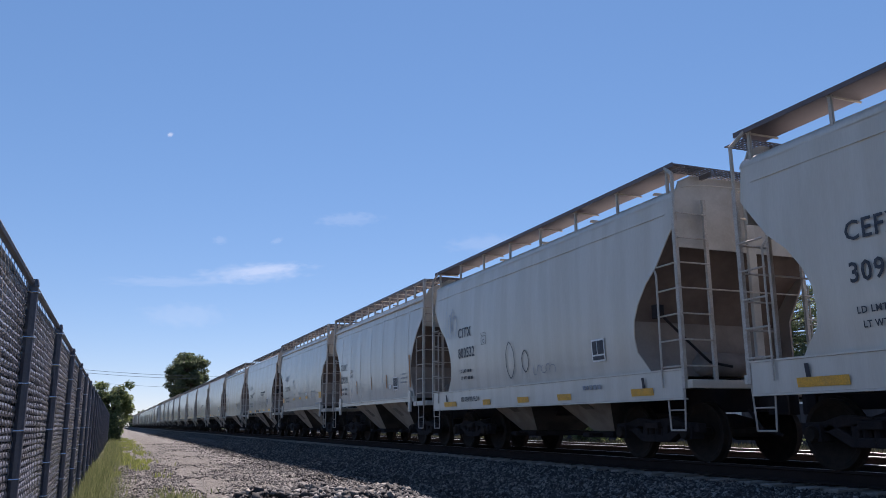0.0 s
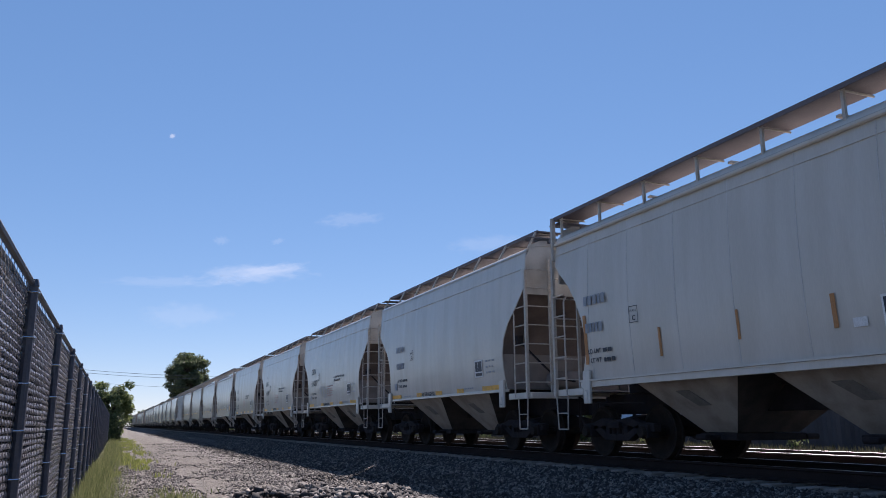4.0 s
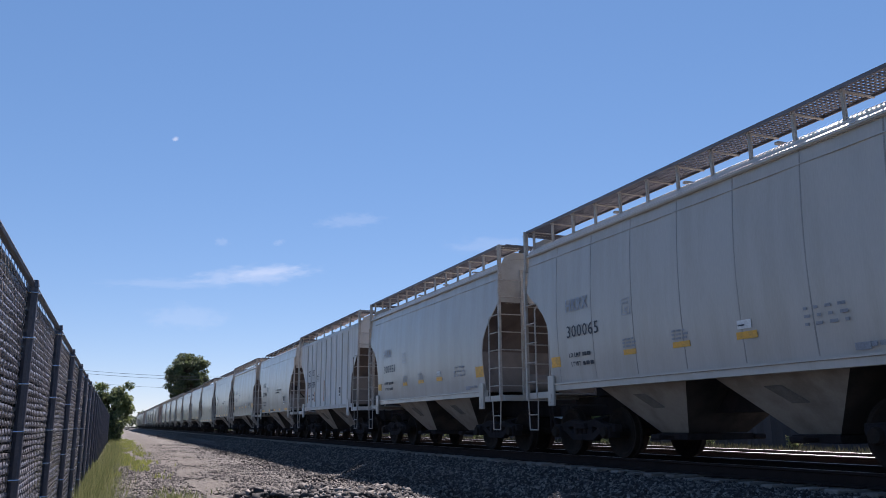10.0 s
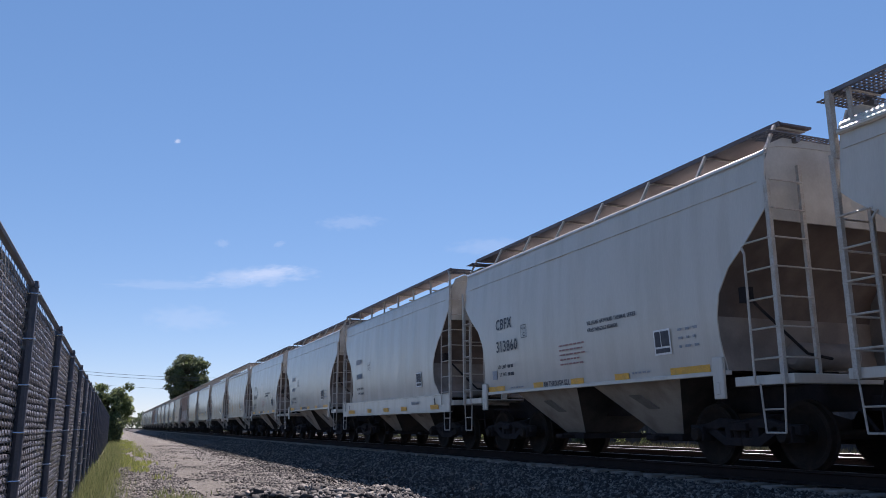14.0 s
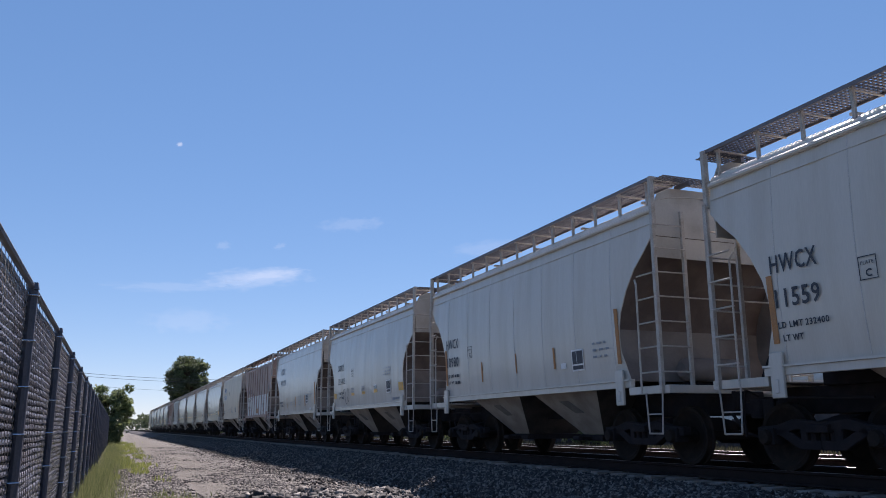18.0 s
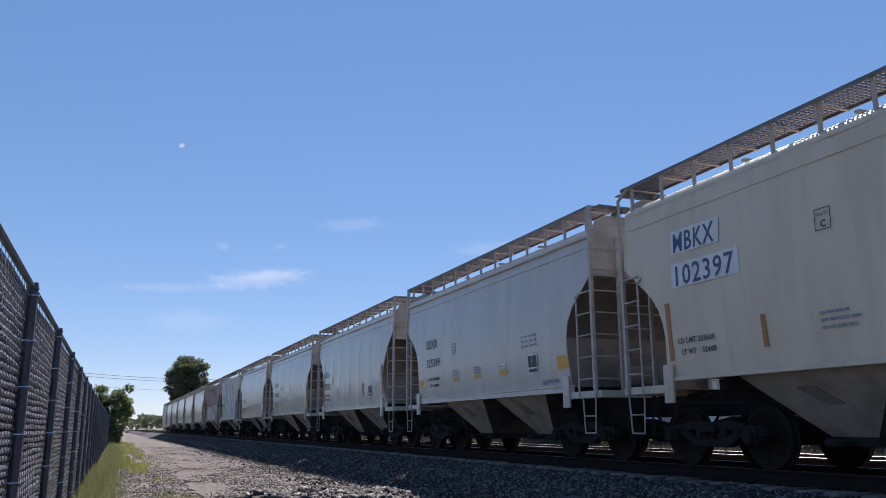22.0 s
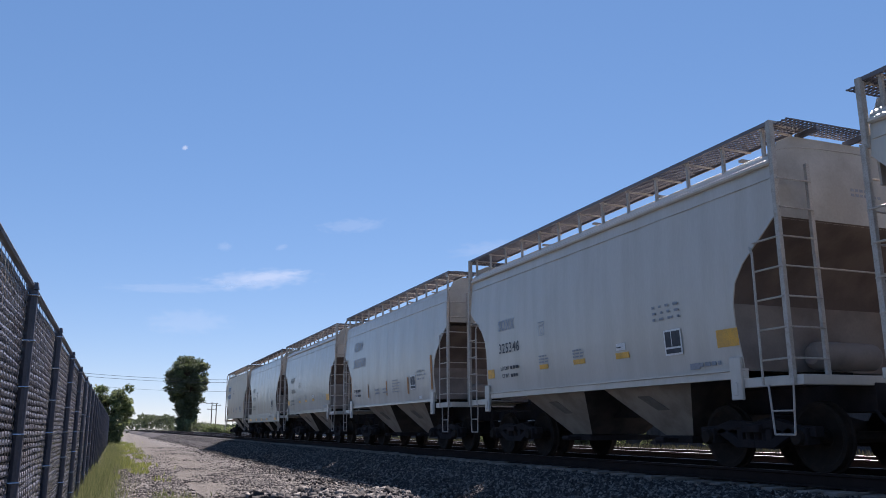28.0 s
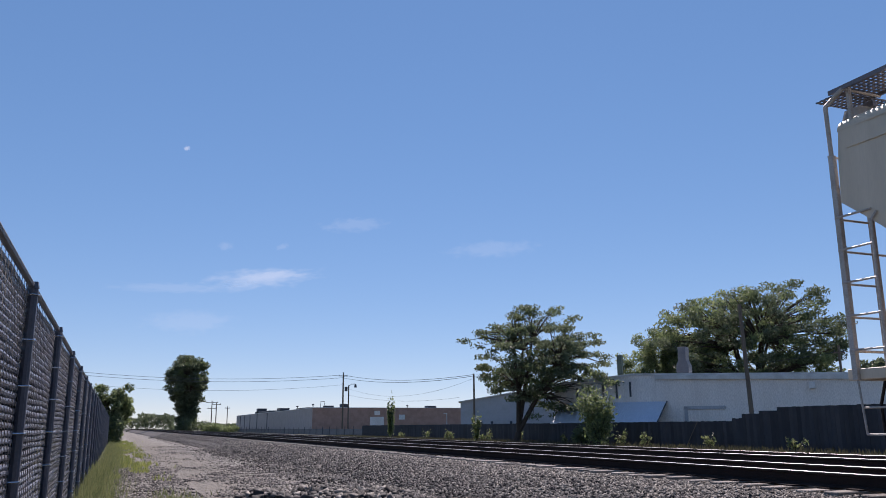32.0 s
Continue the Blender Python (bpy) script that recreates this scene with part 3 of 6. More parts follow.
def build_fence():
    bays = 27
    fence = thing("chain_link_fence", "tall dark chain-link fence with woven privacy slats", "fence", pose(FENCE_X, POST_0, 0))
    post = shared("fence_post", lambda s: (s.bar((0.05, 0, -0.1), (0.05, 0, 2.37), 0.038, 10), s.bar((0.05, 0, 2.37), (0.04, 0, 2.42), 0.044, 10)), M_POST, smooth=True)
    rail = shared("fence_rail", lambda s: s.bar((0.04, 0, 2.40), (0.04, BAY, 2.40), 0.024, 8), M_POST, smooth=True)
    strips = [shared(("strip", k), lambda s: slat_strip(s, 0, k * 7 + 1), M_FENCE, smooth=True) for k in range(6)]
    wires = shared("wire_mesh", wire_mesh, M_WIRE)
    # near-black sheet, added so the gaps between the slats look shaded
    backing = shared("fence_gap_shade", lambda s: s.box(-0.07, -0.06, 0.0, BAY, 0.05, 1.90), M_GAP_SHADE)
    panels = []
    for v in range(3):
        s = Shape()
        for i in range(44):
            slat_strip(s, 0.05 + 0.053 * i, v * 50 + i)
        panels.append(s.mesh("slat_panel", M_FENCE, smooth=True))
    clip = shared("tie_clip", lambda s: s.path([(0.02, -0.045, 0), (0.088, -0.03, 0), (0.095, 0.02, 0.004), (0.06, 0.045, 0.004)], 0.006, 5), M_WIRE)
    rnd = random.Random(8)
    for b in range(-4, bays):
        y = b * BAY
        p = part("post", post, fence, None, "", pose(0, y, 0))
        if 0 <= b < 8:
            for k in range(7):
                part("tie_clip", clip, p, None, "", pose(0.0, 0, 0.35 + 0.33 * k))
        part("top_rail", rail, fence, None, "", pose(0, y, 0))
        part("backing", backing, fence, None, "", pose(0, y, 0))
        if 0 <= b < 5:
            part("wire_mesh", wires, fence, None, "galvanised chain-link wire", pose(0, y, 0))
            for i in range(44):
                part("slat", strips[rnd.randrange(6)], fence, None, "", pose(0, y, 0.05 + 0.053 * i, 0))
        else:
            if 0 <= b < 14:
                part("wire_mesh", wires, fence, None, "", pose(0, y, 0))
            tagged(part("slat_panel", panels[b % 3], fence, None, "", pose(0, y, 0)), kind="stuff")


build_fence()


def blades(places, rnd, h, w, mat, name, label, category):
    n = len(places)
    pl = np.asarray(places)
    a = rnd.uniform(0, 2 * np.pi, n)
    hh = h * rnd.uniform(0.4, 1.2, n)
    lean = rnd.uniform(0.05, 0.55, n) * hh
    b = rnd.uniform(0, 2 * np.pi, n)
    d = np.stack((np.cos(a), np.sin(a), np.zeros(n)), 1) * w
    up = np.stack((np.cos(b) * lean, np.sin(b) * lean, hh), 1)
    v = np.stack((pl - d, pl + d, pl + up * 0.6 + d * 0.6, pl + up, pl + up * 0.6 - d * 0.6), 1)
    f = (np.arange(n)[:, None] * 5 + np.arange(5)[None]).tolist()
    me = bpy.data.meshes.new(name)
    me.from_pydata(v.reshape(-1, 3).tolist(), [], f)
    me.materials.append(mat)
    return thing(name, label, category, data=me, kind="stuff")


def build_verge():
    rnd = np.random.default_rng(9)
    pl = []
    for y0, y1, n in ((6, 16, 3200), (16, 30, 4200), (30, 60, 4000), (60, 120, 2500)):
        for _ in range(n):
            y = rnd.uniform(y0, y1)
            x = -0.6 + abs(rnd.normal(0, 0.33)) + (0.25 if y > 30 else 0) * rnd.uniform(0, 2)
            pl.append((x, y, ground_height(x, y)))
    blades(pl, rnd, 0.36, 0.005, M_GRASS, "grass", "dry yellow-green grass along the fence foot", "grass")
    pl = []
    for _ in range(7000):
        y = rnd.uniform(24, 100)
        x = rnd.normal(0.6, 0.45)
        if noise.noise((x * 1.1, y * 0.25, 8)) < 0.0:
            continue
        pl.append((x, y, ground_height(x, y)))
    blades(pl, rnd, 0.16, 0.02, M_GRASS_Y, "weeds", "low yellow-green weeds beside the dirt track", "weeds")
    pl = []
    for _ in range(9000):
        y = rnd.uniform(22, 125)
        x = rnd.uniform(28.5, 33.7)
        pl.append((x, y, -0.05))
    blades(pl, rnd, 0.34, 0.03, M_WEED, "tall_weeds", "dark tall weeds before the board fence", "weeds")
    pl = []
    for _ in range(1500):
        y = rnd.normal(15.5, 1.6)
        x = rnd.normal(1.15, 0.28)
        pl.append((x, y, ground_height(x, y)))
    blades(pl, rnd, 0.11, 0.012, M_GRASS, "grass_tuft", "small green grass patch in the gravel", "grass")


build_verge()
# ---- trees ----
def leaf_cloud(places, rnd, size, mat, name="crown", droop=0.4):
    """Small leaves at many places, as one mesh."""
    n = len(places)
    pl = np.asarray(places)
    a = rnd.normal(size=(n, 3))
    a[:, 2] -= droop
    a /= np.linalg.norm(a, axis=1)[:, None]
    b = np.cross(a, rnd.normal(size=(n, 3)))
    b /= np.linalg.norm(b, axis=1)[:, None]
    c = np.cross(a, b)
    sz = size * rnd.uniform(0.55, 1.3, (n, 1))
    v = np.stack((pl - a * sz, pl + b * sz * 0.42 + c * sz * 0.15, pl + a * sz, pl - b * sz * 0.42 + c * sz * 0.15), 1)
    me = bpy.data.meshes.new(name)
    me.from_pydata(v.reshape(-1, 3).tolist(), [], np.arange(4 * n).reshape(n, 4).tolist())
    me.materials.append(mat)
    return me


def tree(name, label, at, height, base, rx, mats, leaves, size, seed, clusters=90, blob=0.9, radius=0.3, off=(0, 0), top=1.0, flat=0.75):
    """A forked trunk, limbs to every clump of leaves, and gaps between the clumps. base: where the crown begins; off: how far it leans."""
    rnd, nr = random.Random(seed), np.random.default_rng(seed)
    t = thing(name, label, "tree", pose(*at))
    s = Shape()
    mid, rz = (height + base) / 2, (height - base) / 2
    s.bar((0, 0, -0.2), (off[0] * 0.1, off[1] * 0.1, base * 0.6), radius, 9, radius * 0.85)
    fork = Vector((off[0] * 0.1, off[1] * 0.1, base * 0.6))
    heads = []
    for i in range(6):
        a = i * 1.05 + rnd.uniform(-0.3, 0.3)
        r = rx * rnd.uniform(0.12, 0.4)
        h = Vector((off[0] * 0.7 + r * math.cos(a), off[1] * 0.7 + r * math.sin(a), mid + rz * rnd.uniform(-0.45, 0.35)))
        m1 = fork.lerp(h, 0.5) + Vector((rnd.uniform(-0.3, 0.3), rnd.uniform(-0.3, 0.3), rnd.uniform(0, 0.4)))
        s.bar(fork, m1, radius * 0.6, 7, radius * 0.4)
        s.bar(m1, h, radius * 0.4, 6, radius * 0.26)
        heads += [m1, h]
    centres = []
    while len(centres) < clusters:
        v = Vector((rnd.uniform(-1, 1), rnd.uniform(-1, 1), rnd.uniform(-1, 1)))
        if v.length > 1 or v.length < rnd.uniform(0.0, 0.75):
            continue
        w = 1.0 if v.z < 0.2 else top
        lump = 0.86 + 0.3 * noise.noise((v.x * 1.6 + seed, v.y * 1.6, v.z * 1.6))
        c = Vector((off[0] + rx * v.x * w * lump, off[1] + rx * v.y * w * lump, mid + (rz - blob * 0.4) * v.z * lump))
        centres.append(c)
        h = min(heads, key=lambda q: (q - c).length + (1.5 if q.z > c.z + 0.5 else 0))
        m1 = h.lerp(c, 0.55) + Vector((rnd.uniform(-0.25, 0.25), rnd.uniform(-0.25, 0.25), rnd.uniform(0.05, 0.45)))
        s.bar(h, m1, radius * 0.2, 5, radius * 0.12)
        s.bar(m1, c, radius * 0.12, 4, radius * 0.04)
    part("trunk", s.mesh("trunk", M_BARK, smooth=True), t, None, "dark bark trunk and limbs")
    pts = np.array([tuple(c) for c in centres])
    pick = nr.integers(0, len(pts), leaves)
    d = nr.normal(size=(leaves, 3))
    d /= np.linalg.norm(d, axis=1)[:, None]
    pl = pts[pick] + d * (blob * nr.uniform(0.1, 1.0, (leaves, 1)) ** 0.6) * (1, 1, flat)
    kind_of = (pick * 7 + pick // 3) % len(mats)
    for i, mt in enumerate(mats):
        part("crown", leaf_cloud(pl[kind_of == i], nr, size, mt), t)
    return t


tree("tree", "broad tree with feathery olive-green leaves beside the board fence", (31.2, 62.2, 0), 12.2, 1.4, 7.2, [M_LEAF_DARK, M_LEAF, M_LEAF_DARK, M_LEAF], 26000, 0.145, 21, 300, 0.80, 0.32, (2.2, -0.9), 1.0, 0.38)
tree("tree", "large dense dark green tree behind the white building", (67.6, 74.6, 0), 18.8, 0.6, 12.6, [M_LEAF_DARK, M_LEAF, M_LEAF, M_LEAF_DARK, M_LEAF_LIGHT], 60000, 0.20, 33, 520, 1.05, 0.55, (0, 0), 1.0, 0.6)
tree("tree", "bright green leafy tree behind the white building", (60.6, 79.8, 0), 14.2, 2.0, 6.0, [M_LEAF, M_LEAF_LIGHT, M_LEAF_LIGHT], 24000, 0.18, 35, 190, 0.95, 0.35)
tree("tree", "small dark tree beyond the buildings", (69, 59, 0), 8.4, 3, 2.6, [M_LEAF_DARK], 2500, 0.28, 36, 30, 0.9, 0.2)
tree("tree", "tall ivy-covered tree with a dark narrow crown", (16.9, 228.0, 0), 22.6, 6.0, 6.6, [M_LEAF_DARK, M_LEAF_DARK, M_LEAF], 17000, 0.36, 41, 170, 1.25, 0.5)
tree("tree", "ivy-wrapped lower trunk of a tall tree", (16.9, 227.0, 0), 12.0, 0.4, 3.0, [M_LEAF_DARK, M_LEAF_DARK], 7000, 0.42, 42, 70, 1.3, 0.4)
tree("tree", "round dark green tree at the fence end", (-0.6, 85.0, 0), 6.3, 0.7, 2.1, [M_LEAF, M_LEAF_LIGHT, M_LEAF], 9000, 0.17, 45, 70, 0.62, 0.16)


def shrub(name, label, at, size, n, leaf, seed, mats, stems=9):
    rnd, nr = random.Random(seed), np.random.default_rng(seed)
    t = thing(name, label, "shrub", pose(*at))
    s = Shape()
    tips = []
    for i in range(stems):
        a = rnd.uniform(0, 6.28)
        end = Vector((math.cos(a) * size[0] * rnd.uniform(0.1, 0.9), math.sin(a) * size[1] * rnd.uniform(0.1, 0.9), size[2] * rnd.uniform(0.55, 1.0)))
        s.bar((0, 0, -0.1), end * 0.5 + Vector((0, 0, 0.15 * size[2])), 0.03, 5, 0.02)
        s.bar(end * 0.5 + Vector((0, 0, 0.15 * size[2])), end, 0.02, 5, 0.008)
        tips += [end * u for u in (0.35, 0.5, 0.65, 0.8, 0.9, 1.0)]
    part("stems", s.mesh("stems", M_BARK), t)
    pts = np.array(tips)
    pl = pts[nr.integers(0, len(pts), n)] + nr.normal(size=(n, 3)) * np.array(size) * 0.16
    pl[:, 2] = np.abs(pl[:, 2])
    pick = nr.integers(0, len(mats), n)
    for i, mt in enumerate(mats):
        part("foliage", leaf_cloud(pl[pick == i], nr, leaf, mt, "foliage"), t)
    return t


shrub("shrub", "light green leafy shrub before the board fence", (31.3, 49.6, 0), (1.3, 1.5, 3.5), 2600, 0.16, 51, [M_LEAF_LIGHT, M_LEAF], 12)
shrub("shrub", "dark green low shrub before the board fence", (31.6, 52.6, 0), (0.9, 1.6, 1.5), 900, 0.15, 52, [M_LEAF_DARK, M_LEAF])
shrub("sapling", "slender green sapling beside the tracks", (32.0, 98.5, 0), (0.6, 0.6, 4.1), 1300, 0.17, 53, [M_LEAF_LIGHT, M_LEAF], 7)
shrub("sapling", "small green sapling beside the tracks", (31.5, 71.0, 0), (0.45, 0.45, 2.2), 600, 0.14, 54, [M_LEAF_LIGHT, M_LEAF], 6)
shrub("shrub", "dark green undergrowth round the tall tree", (16.8, 224, 0), (3.0, 6, 3.6), 2500, 0.4, 55, [M_LEAF_DARK, M_LEAF])
shrub("shrub", "dark green undergrowth beside the fence end", (-0.1, 83.5, 0), (1.1, 2.0, 2.4), 2200, 0.17, 56, [M_LEAF, M_LEAF_LIGHT, M_LEAF_DARK], 14)
for i, (x, y, sx, sz) in enumerate(((22, 205, 3, 2.1), (27, 228, 3, 1.8), (33, 262, 4, 2.0), (24, 245, 3, 2.6))):
    shrub("shrub", "distant green bushes along the tracks", (x, y, 0), (sx, 3, sz), 900, 0.3, 60 + i, [M_LEAF, M_LEAF_LIGHT])
for i in range(14):
    shrub("weed_clump", "low pale weeds at the board fence foot", (32.6 + (i % 3) * 0.3, 33 + 4.9 * i + (i * 7 % 5), 0), (0.5, 0.7, 0.6 + 0.12 * (i % 4)), 120, 0.11, 80 + i, [M_GRASS, M_LEAF_LIGHT], 5)


def far_wood():
    """The woods that close the view, as many leafy clumps."""
    nr = np.random.default_rng(71)
    pl = []
    for x0, x1, y, h in ((-60, 24, 385, 7.2), (8, 22, 360, 8.6), (-300, -5, 300, 8), (24, 150, 420, 4.2), (150, 500, 420, 7), (-700, -250, 150, 9)):
        n = int((x1 - x0) * 60)
        for _ in range(n):
            x = nr.uniform(x0, x1)
            top = h * (0.62 + 0.45 * (0.5 + noise.noise((x * 0.09, y, 1))) + 0.12 * noise.noise((x * 0.4, 3, y)))
            pl.append((x, y + nr.uniform(-4, 4), top * math.sqrt(nr.uniform(0.0, 1))))
    me = leaf_cloud(pl, nr, 0.75, M_LEAF_DARK, "far_woods")
    thing("far_woods", "line of green woods on the horizon", "woods", data=me, kind="stuff")


far_wood()


# ---- buildings beyond the tracks ----


def simple(key, fn, mat, bevel=0.0):
    return shared(key, fn, mat, bevel)


def build_warehouse():
    """The long flat building: a grey flank along the tracks, a brick front."""
    b = thing("warehouse", "long flat-roofed warehouse with brick front and tan-grey flank", "building", pose(39.6, 177, 0))
    part("flank_wall", simple("wh_flank", lambda s: s.box(0, 0.3, 0.3, 122, -0.1, 5.5), M_FLANK), b, None, "tan-grey painted flank wall")
    part("front_wall", simple("wh_front", lambda s: s.box(0, 46, 0, 0.3, -0.1, 5.55), M_BRICK), b, None, "brown brick front wall")
    part("roof", simple("wh_roof", lambda s: s.box(0.3, 46, 0.3, 122, 5.2, 5.35), M_DARK), b)
    part("coping", simple("wh_cope", lambda s: (s.box(-0.06, 46.1, -0.08, 0.36, 5.55, 5.66), s.box(-0.06, 0.36, 0.36, 122, 5.5, 5.62)), M_PAINT_W), b, None, "thin pale coping")
    for y in (58, 76, 90, 102, 112):
        part("pilaster", simple("wh_pil", lambda s: s.box(-0.12, 0, -0.3, 0.3, 0, 5.4), M_DARK), b, None, "", pose(0, y, 0))
    part("panel", simple("wh_pan1", lambda s: s.box(13.0, 16.2, -0.12, 0, 0, 3.6), M_SIDING_W), b, None, "pale panel on the brick front")
    part("window", simple("wh_win1", lambda s: s.box(14.0, 15.3, -0.14, 0, 4.0, 4.9), M_SIDING_W), b)
    part("window", simple("wh_win2", lambda s: s.box(19.8, 21.2, -0.14, 0, 3.0, 4.1), M_PAINT_W), b)
    part("door_frame", simple("wh_door", lambda s: (s.box(31.4, 31.55, -0.12, 0, 0.5, 4.4), s.box(30.7, 31.55, -0.12, 0, 4.3, 4.45)), M_PAINT_W), b)
    for x, w, h in ((3.2, 2.0, 0.35), (7.0, 1.6, 0.75), (27.5, 2.2, 0.4)):
        part("roof_unit", simple(("wh_unit", x), lambda s: s.box(x, x + w, 2, 4, 5.35, 5.75 + h), M_DARK, 0.02), b, None, "dark rooftop unit")
    part("rooftop_frame", simple("wh_frame", lambda s: s.path([(2.2, 2, 5.4), (2.2, 2, 7.0), (3.1, 2, 7.0), (3.1, 2, 5.4)], 0.05), M_DARK), b)
    for x in (22.5, ):
        part("vent_pipe", simple("wh_vent", lambda s: (s.bar((x, 2, 5.3), (x, 2, 6.0), 0.08), s.bar((x, 2, 6.0), (x, 2, 6.25), 0.25, 8)), M_DARK), b)
    for y, w, h in ((10, 12, 0.3), (44, 4, 0.9), (60, 26, 0.6), (80, 3, 1.6)):
        part("roof_unit", simple(("wh_unit2", y), lambda s: s.box(0.8, 3.5, y, y + w, 5.35, 5.6 + h), M_DARK, 0.02), b)
    for y in (3.0, 20):
        part("vent_pipe", simple(("wh_vent2", y), lambda s: (s.bar((0.7, y, 5.3), (0.7, y, 6.2), 0.09), s.bar((0.7, y, 6.2), (0.7, y, 6.45), 0.28, 8)), M_DARK), b)


build_warehouse()


def build_blue_shed():
    b = thing("metal_shed", "grey-blue metal shed with a shallow pale roof", "building", pose(47.2, 112, 0, 0, 0, -26))
    part("wall", simple("sh_wall", lambda s: s.prism([(0, -0.1), (26, -0.1), (26, 5.2), (9, 6.3), (0, 4.9)], "y", 0, 0.25), M_SIDING), b, None, "grey-blue gable wall")
    part("flank", simple("sh_flank", lambda s: (s.box(0, 0.25, 0.25, 30, -0.1, 4.85), s.box(25.75, 26, 0.25, 30, -0.1, 5.1)), M_SIDING), b)
    part("roof", simple("sh_roof", lambda s: (s.prism([(-0.3, 4.85), (9, 6.32), (9, 6.48), (-0.3, 5.0)], "y", -0.3, 30), s.prism([(9, 6.32), (26.3, 5.15), (26.3, 5.32), (9, 6.48)], "y", -0.3, 30)), M_ROOF), b, None, "pale metal roof")
    for x in (3.0, 4.6, 7.4):
        part("lamp", simple("sh_lamp", lambda s: s.box(-0.18, 0.18, -0.2, 0, 1.6, 2.1), M_DARK, 0.02), b, None, "", pose(x, 0, 0))
    part("pipe", simple("sh_pipe", lambda s: s.path([(18, -0.1, 0), (18, -0.1, 5.4)], 0.1), M_DARK), b)


build_blue_shed()


def build_white_hall():
    """A low white metal hall, turned to the tracks, with a gabled left bay."""
    b = thing("metal_hall", "low white metal hall with a gabled bay and awning", "building", pose(41.0, 55.9, 0, 0, 0, -52.6))
    # x runs along its long front, y into it
    part("front_wall", simple("hall_front", lambda s: s.prism([(0, -0.1), (19, -0.1), (19, 4.77), (0, 5.40)], "y", 0, 0.25), M_SIDING_W), b, None, "white ribbed metal wall")
    for i in range(60):
        part("siding_rib", simple("hall_rib", lambda s: s.box(-0.03, 0.03, -0.025, 0, 0, 4.7), M_SIDING_W), b, None, "", pose(0.25 + 0.31 * i, 0, 0))
    part("gable_wall", simple("hall_gable", lambda s: s.prism([(-9.0, -0.1), (0, -0.1), (0, 5.40), (-2.0, 5.46), (-9.0, 4.8)], "y", 0.0, 0.25), M_SIDING_W), b, None, "white gable wall")
    part("roof", simple("hall_roof", lambda s: (s.prism([(-9.2, 4.8), (-2.0, 5.47), (-2.0, 5.62), (-9.2, 4.98)], "y", -0.1, 14), s.prism([(-2.0, 5.47), (19.2, 4.78), (19.2, 4.95), (-2.0, 5.62)], "y", -0.1, 14)), M_ROOF), b, None, "pale weathered metal roof")
    part("side_wall", simple("hall_side", lambda s: (s.box(-9, -8.75, 0.25, 14, -0.1, 4.78), s.box(18.75, 19, 0.25, 14, -0.1, 4.7)), M_SIDING_W), b)
    part("fascia", simple("hall_fascia", lambda s: s.prism([(0, 5.06), (19.1, 4.46), (19.1, 4.80), (0, 5.42)], "y", -0.22, -0.03), M_ROOF), b, None, "pale metal eave fascia")
    for i in range(5):
        part("slit_window", simple("hall_slit", lambda s: s.box(-0.08, 0.08, -0.04, 0, 3.3, 4.55), M_DARK), b, None, "narrow dark slit window", pose(-6.9 + 1.18 * i, 0, 0.1 * i))
    aw = part("awning", simple("hall_awning", lambda s: s.sheet([[(x, y, z) for x in (-8.2, -4, 0.8)] for y, z in ((0.0, 3.25), (-1.5, 2.45), (-3.0, 1.62))], (0, 0, -0.06)), M_BLUE_ROOF), b, None, "pale blue corrugated awning roof")
    for i in range(44):
        part("corrugation", simple("hall_corr", lambda s: s.prism([(0, 3.25), (-3.0, 1.62), (-3.0, 1.66), (0, 3.29)], "x", -0.05, 0.05), M_BLUE_ROOF), aw, None, "", pose(-8.1 + 0.2 * i, 0, 0))
    part("awning_edge", simple("hall_edge", lambda s: s.path([(0.82, 0, 3.28), (0.82, -3.0, 1.65)], 0.06), M_DARK), aw)
    part("door_frame", simple("hall_door", lambda s: (s.box(2.2, 2.45, -0.1, 0, 0, 2.85), s.box(2.2, 5.4, -0.1, 0, 2.6, 2.85)), M_SIDING), b)
    part("floodlight", simple("hall_flood", lambda s: (s.box(11.6, 12.0, -0.45, -0.03, 4.0, 4.45), s.bar((11.8, 0, 4.5), (11.8, -0.3, 4.3), 0.04)), M_PAINT_W, 0.03), b, None, "white floodlight")
    part("exhaust_pipe", simple("hall_stack", lambda s: (s.box(-5.45, -5.0, 6.5, 6.95, 4.9, 7.8),), M_STACK, 0.03), b, None, "dark green square exhaust stack")
    part("roof_cowl", simple("hall_cowl", lambda s: (s.prism([(0.65, 5.2), (2.25, 5.2), (1.98, 5.6), (1.98, 6.35), (1.8, 6.8), (1.8, 7.9), (1.15, 7.9), (1.15, 6.8), (0.95, 6.35), (0.95, 5.6)], "y", 3.0, 4.2),), M_COWL, 0.03), b, None, "grey sheet-metal roof cowl")


build_white_hall()


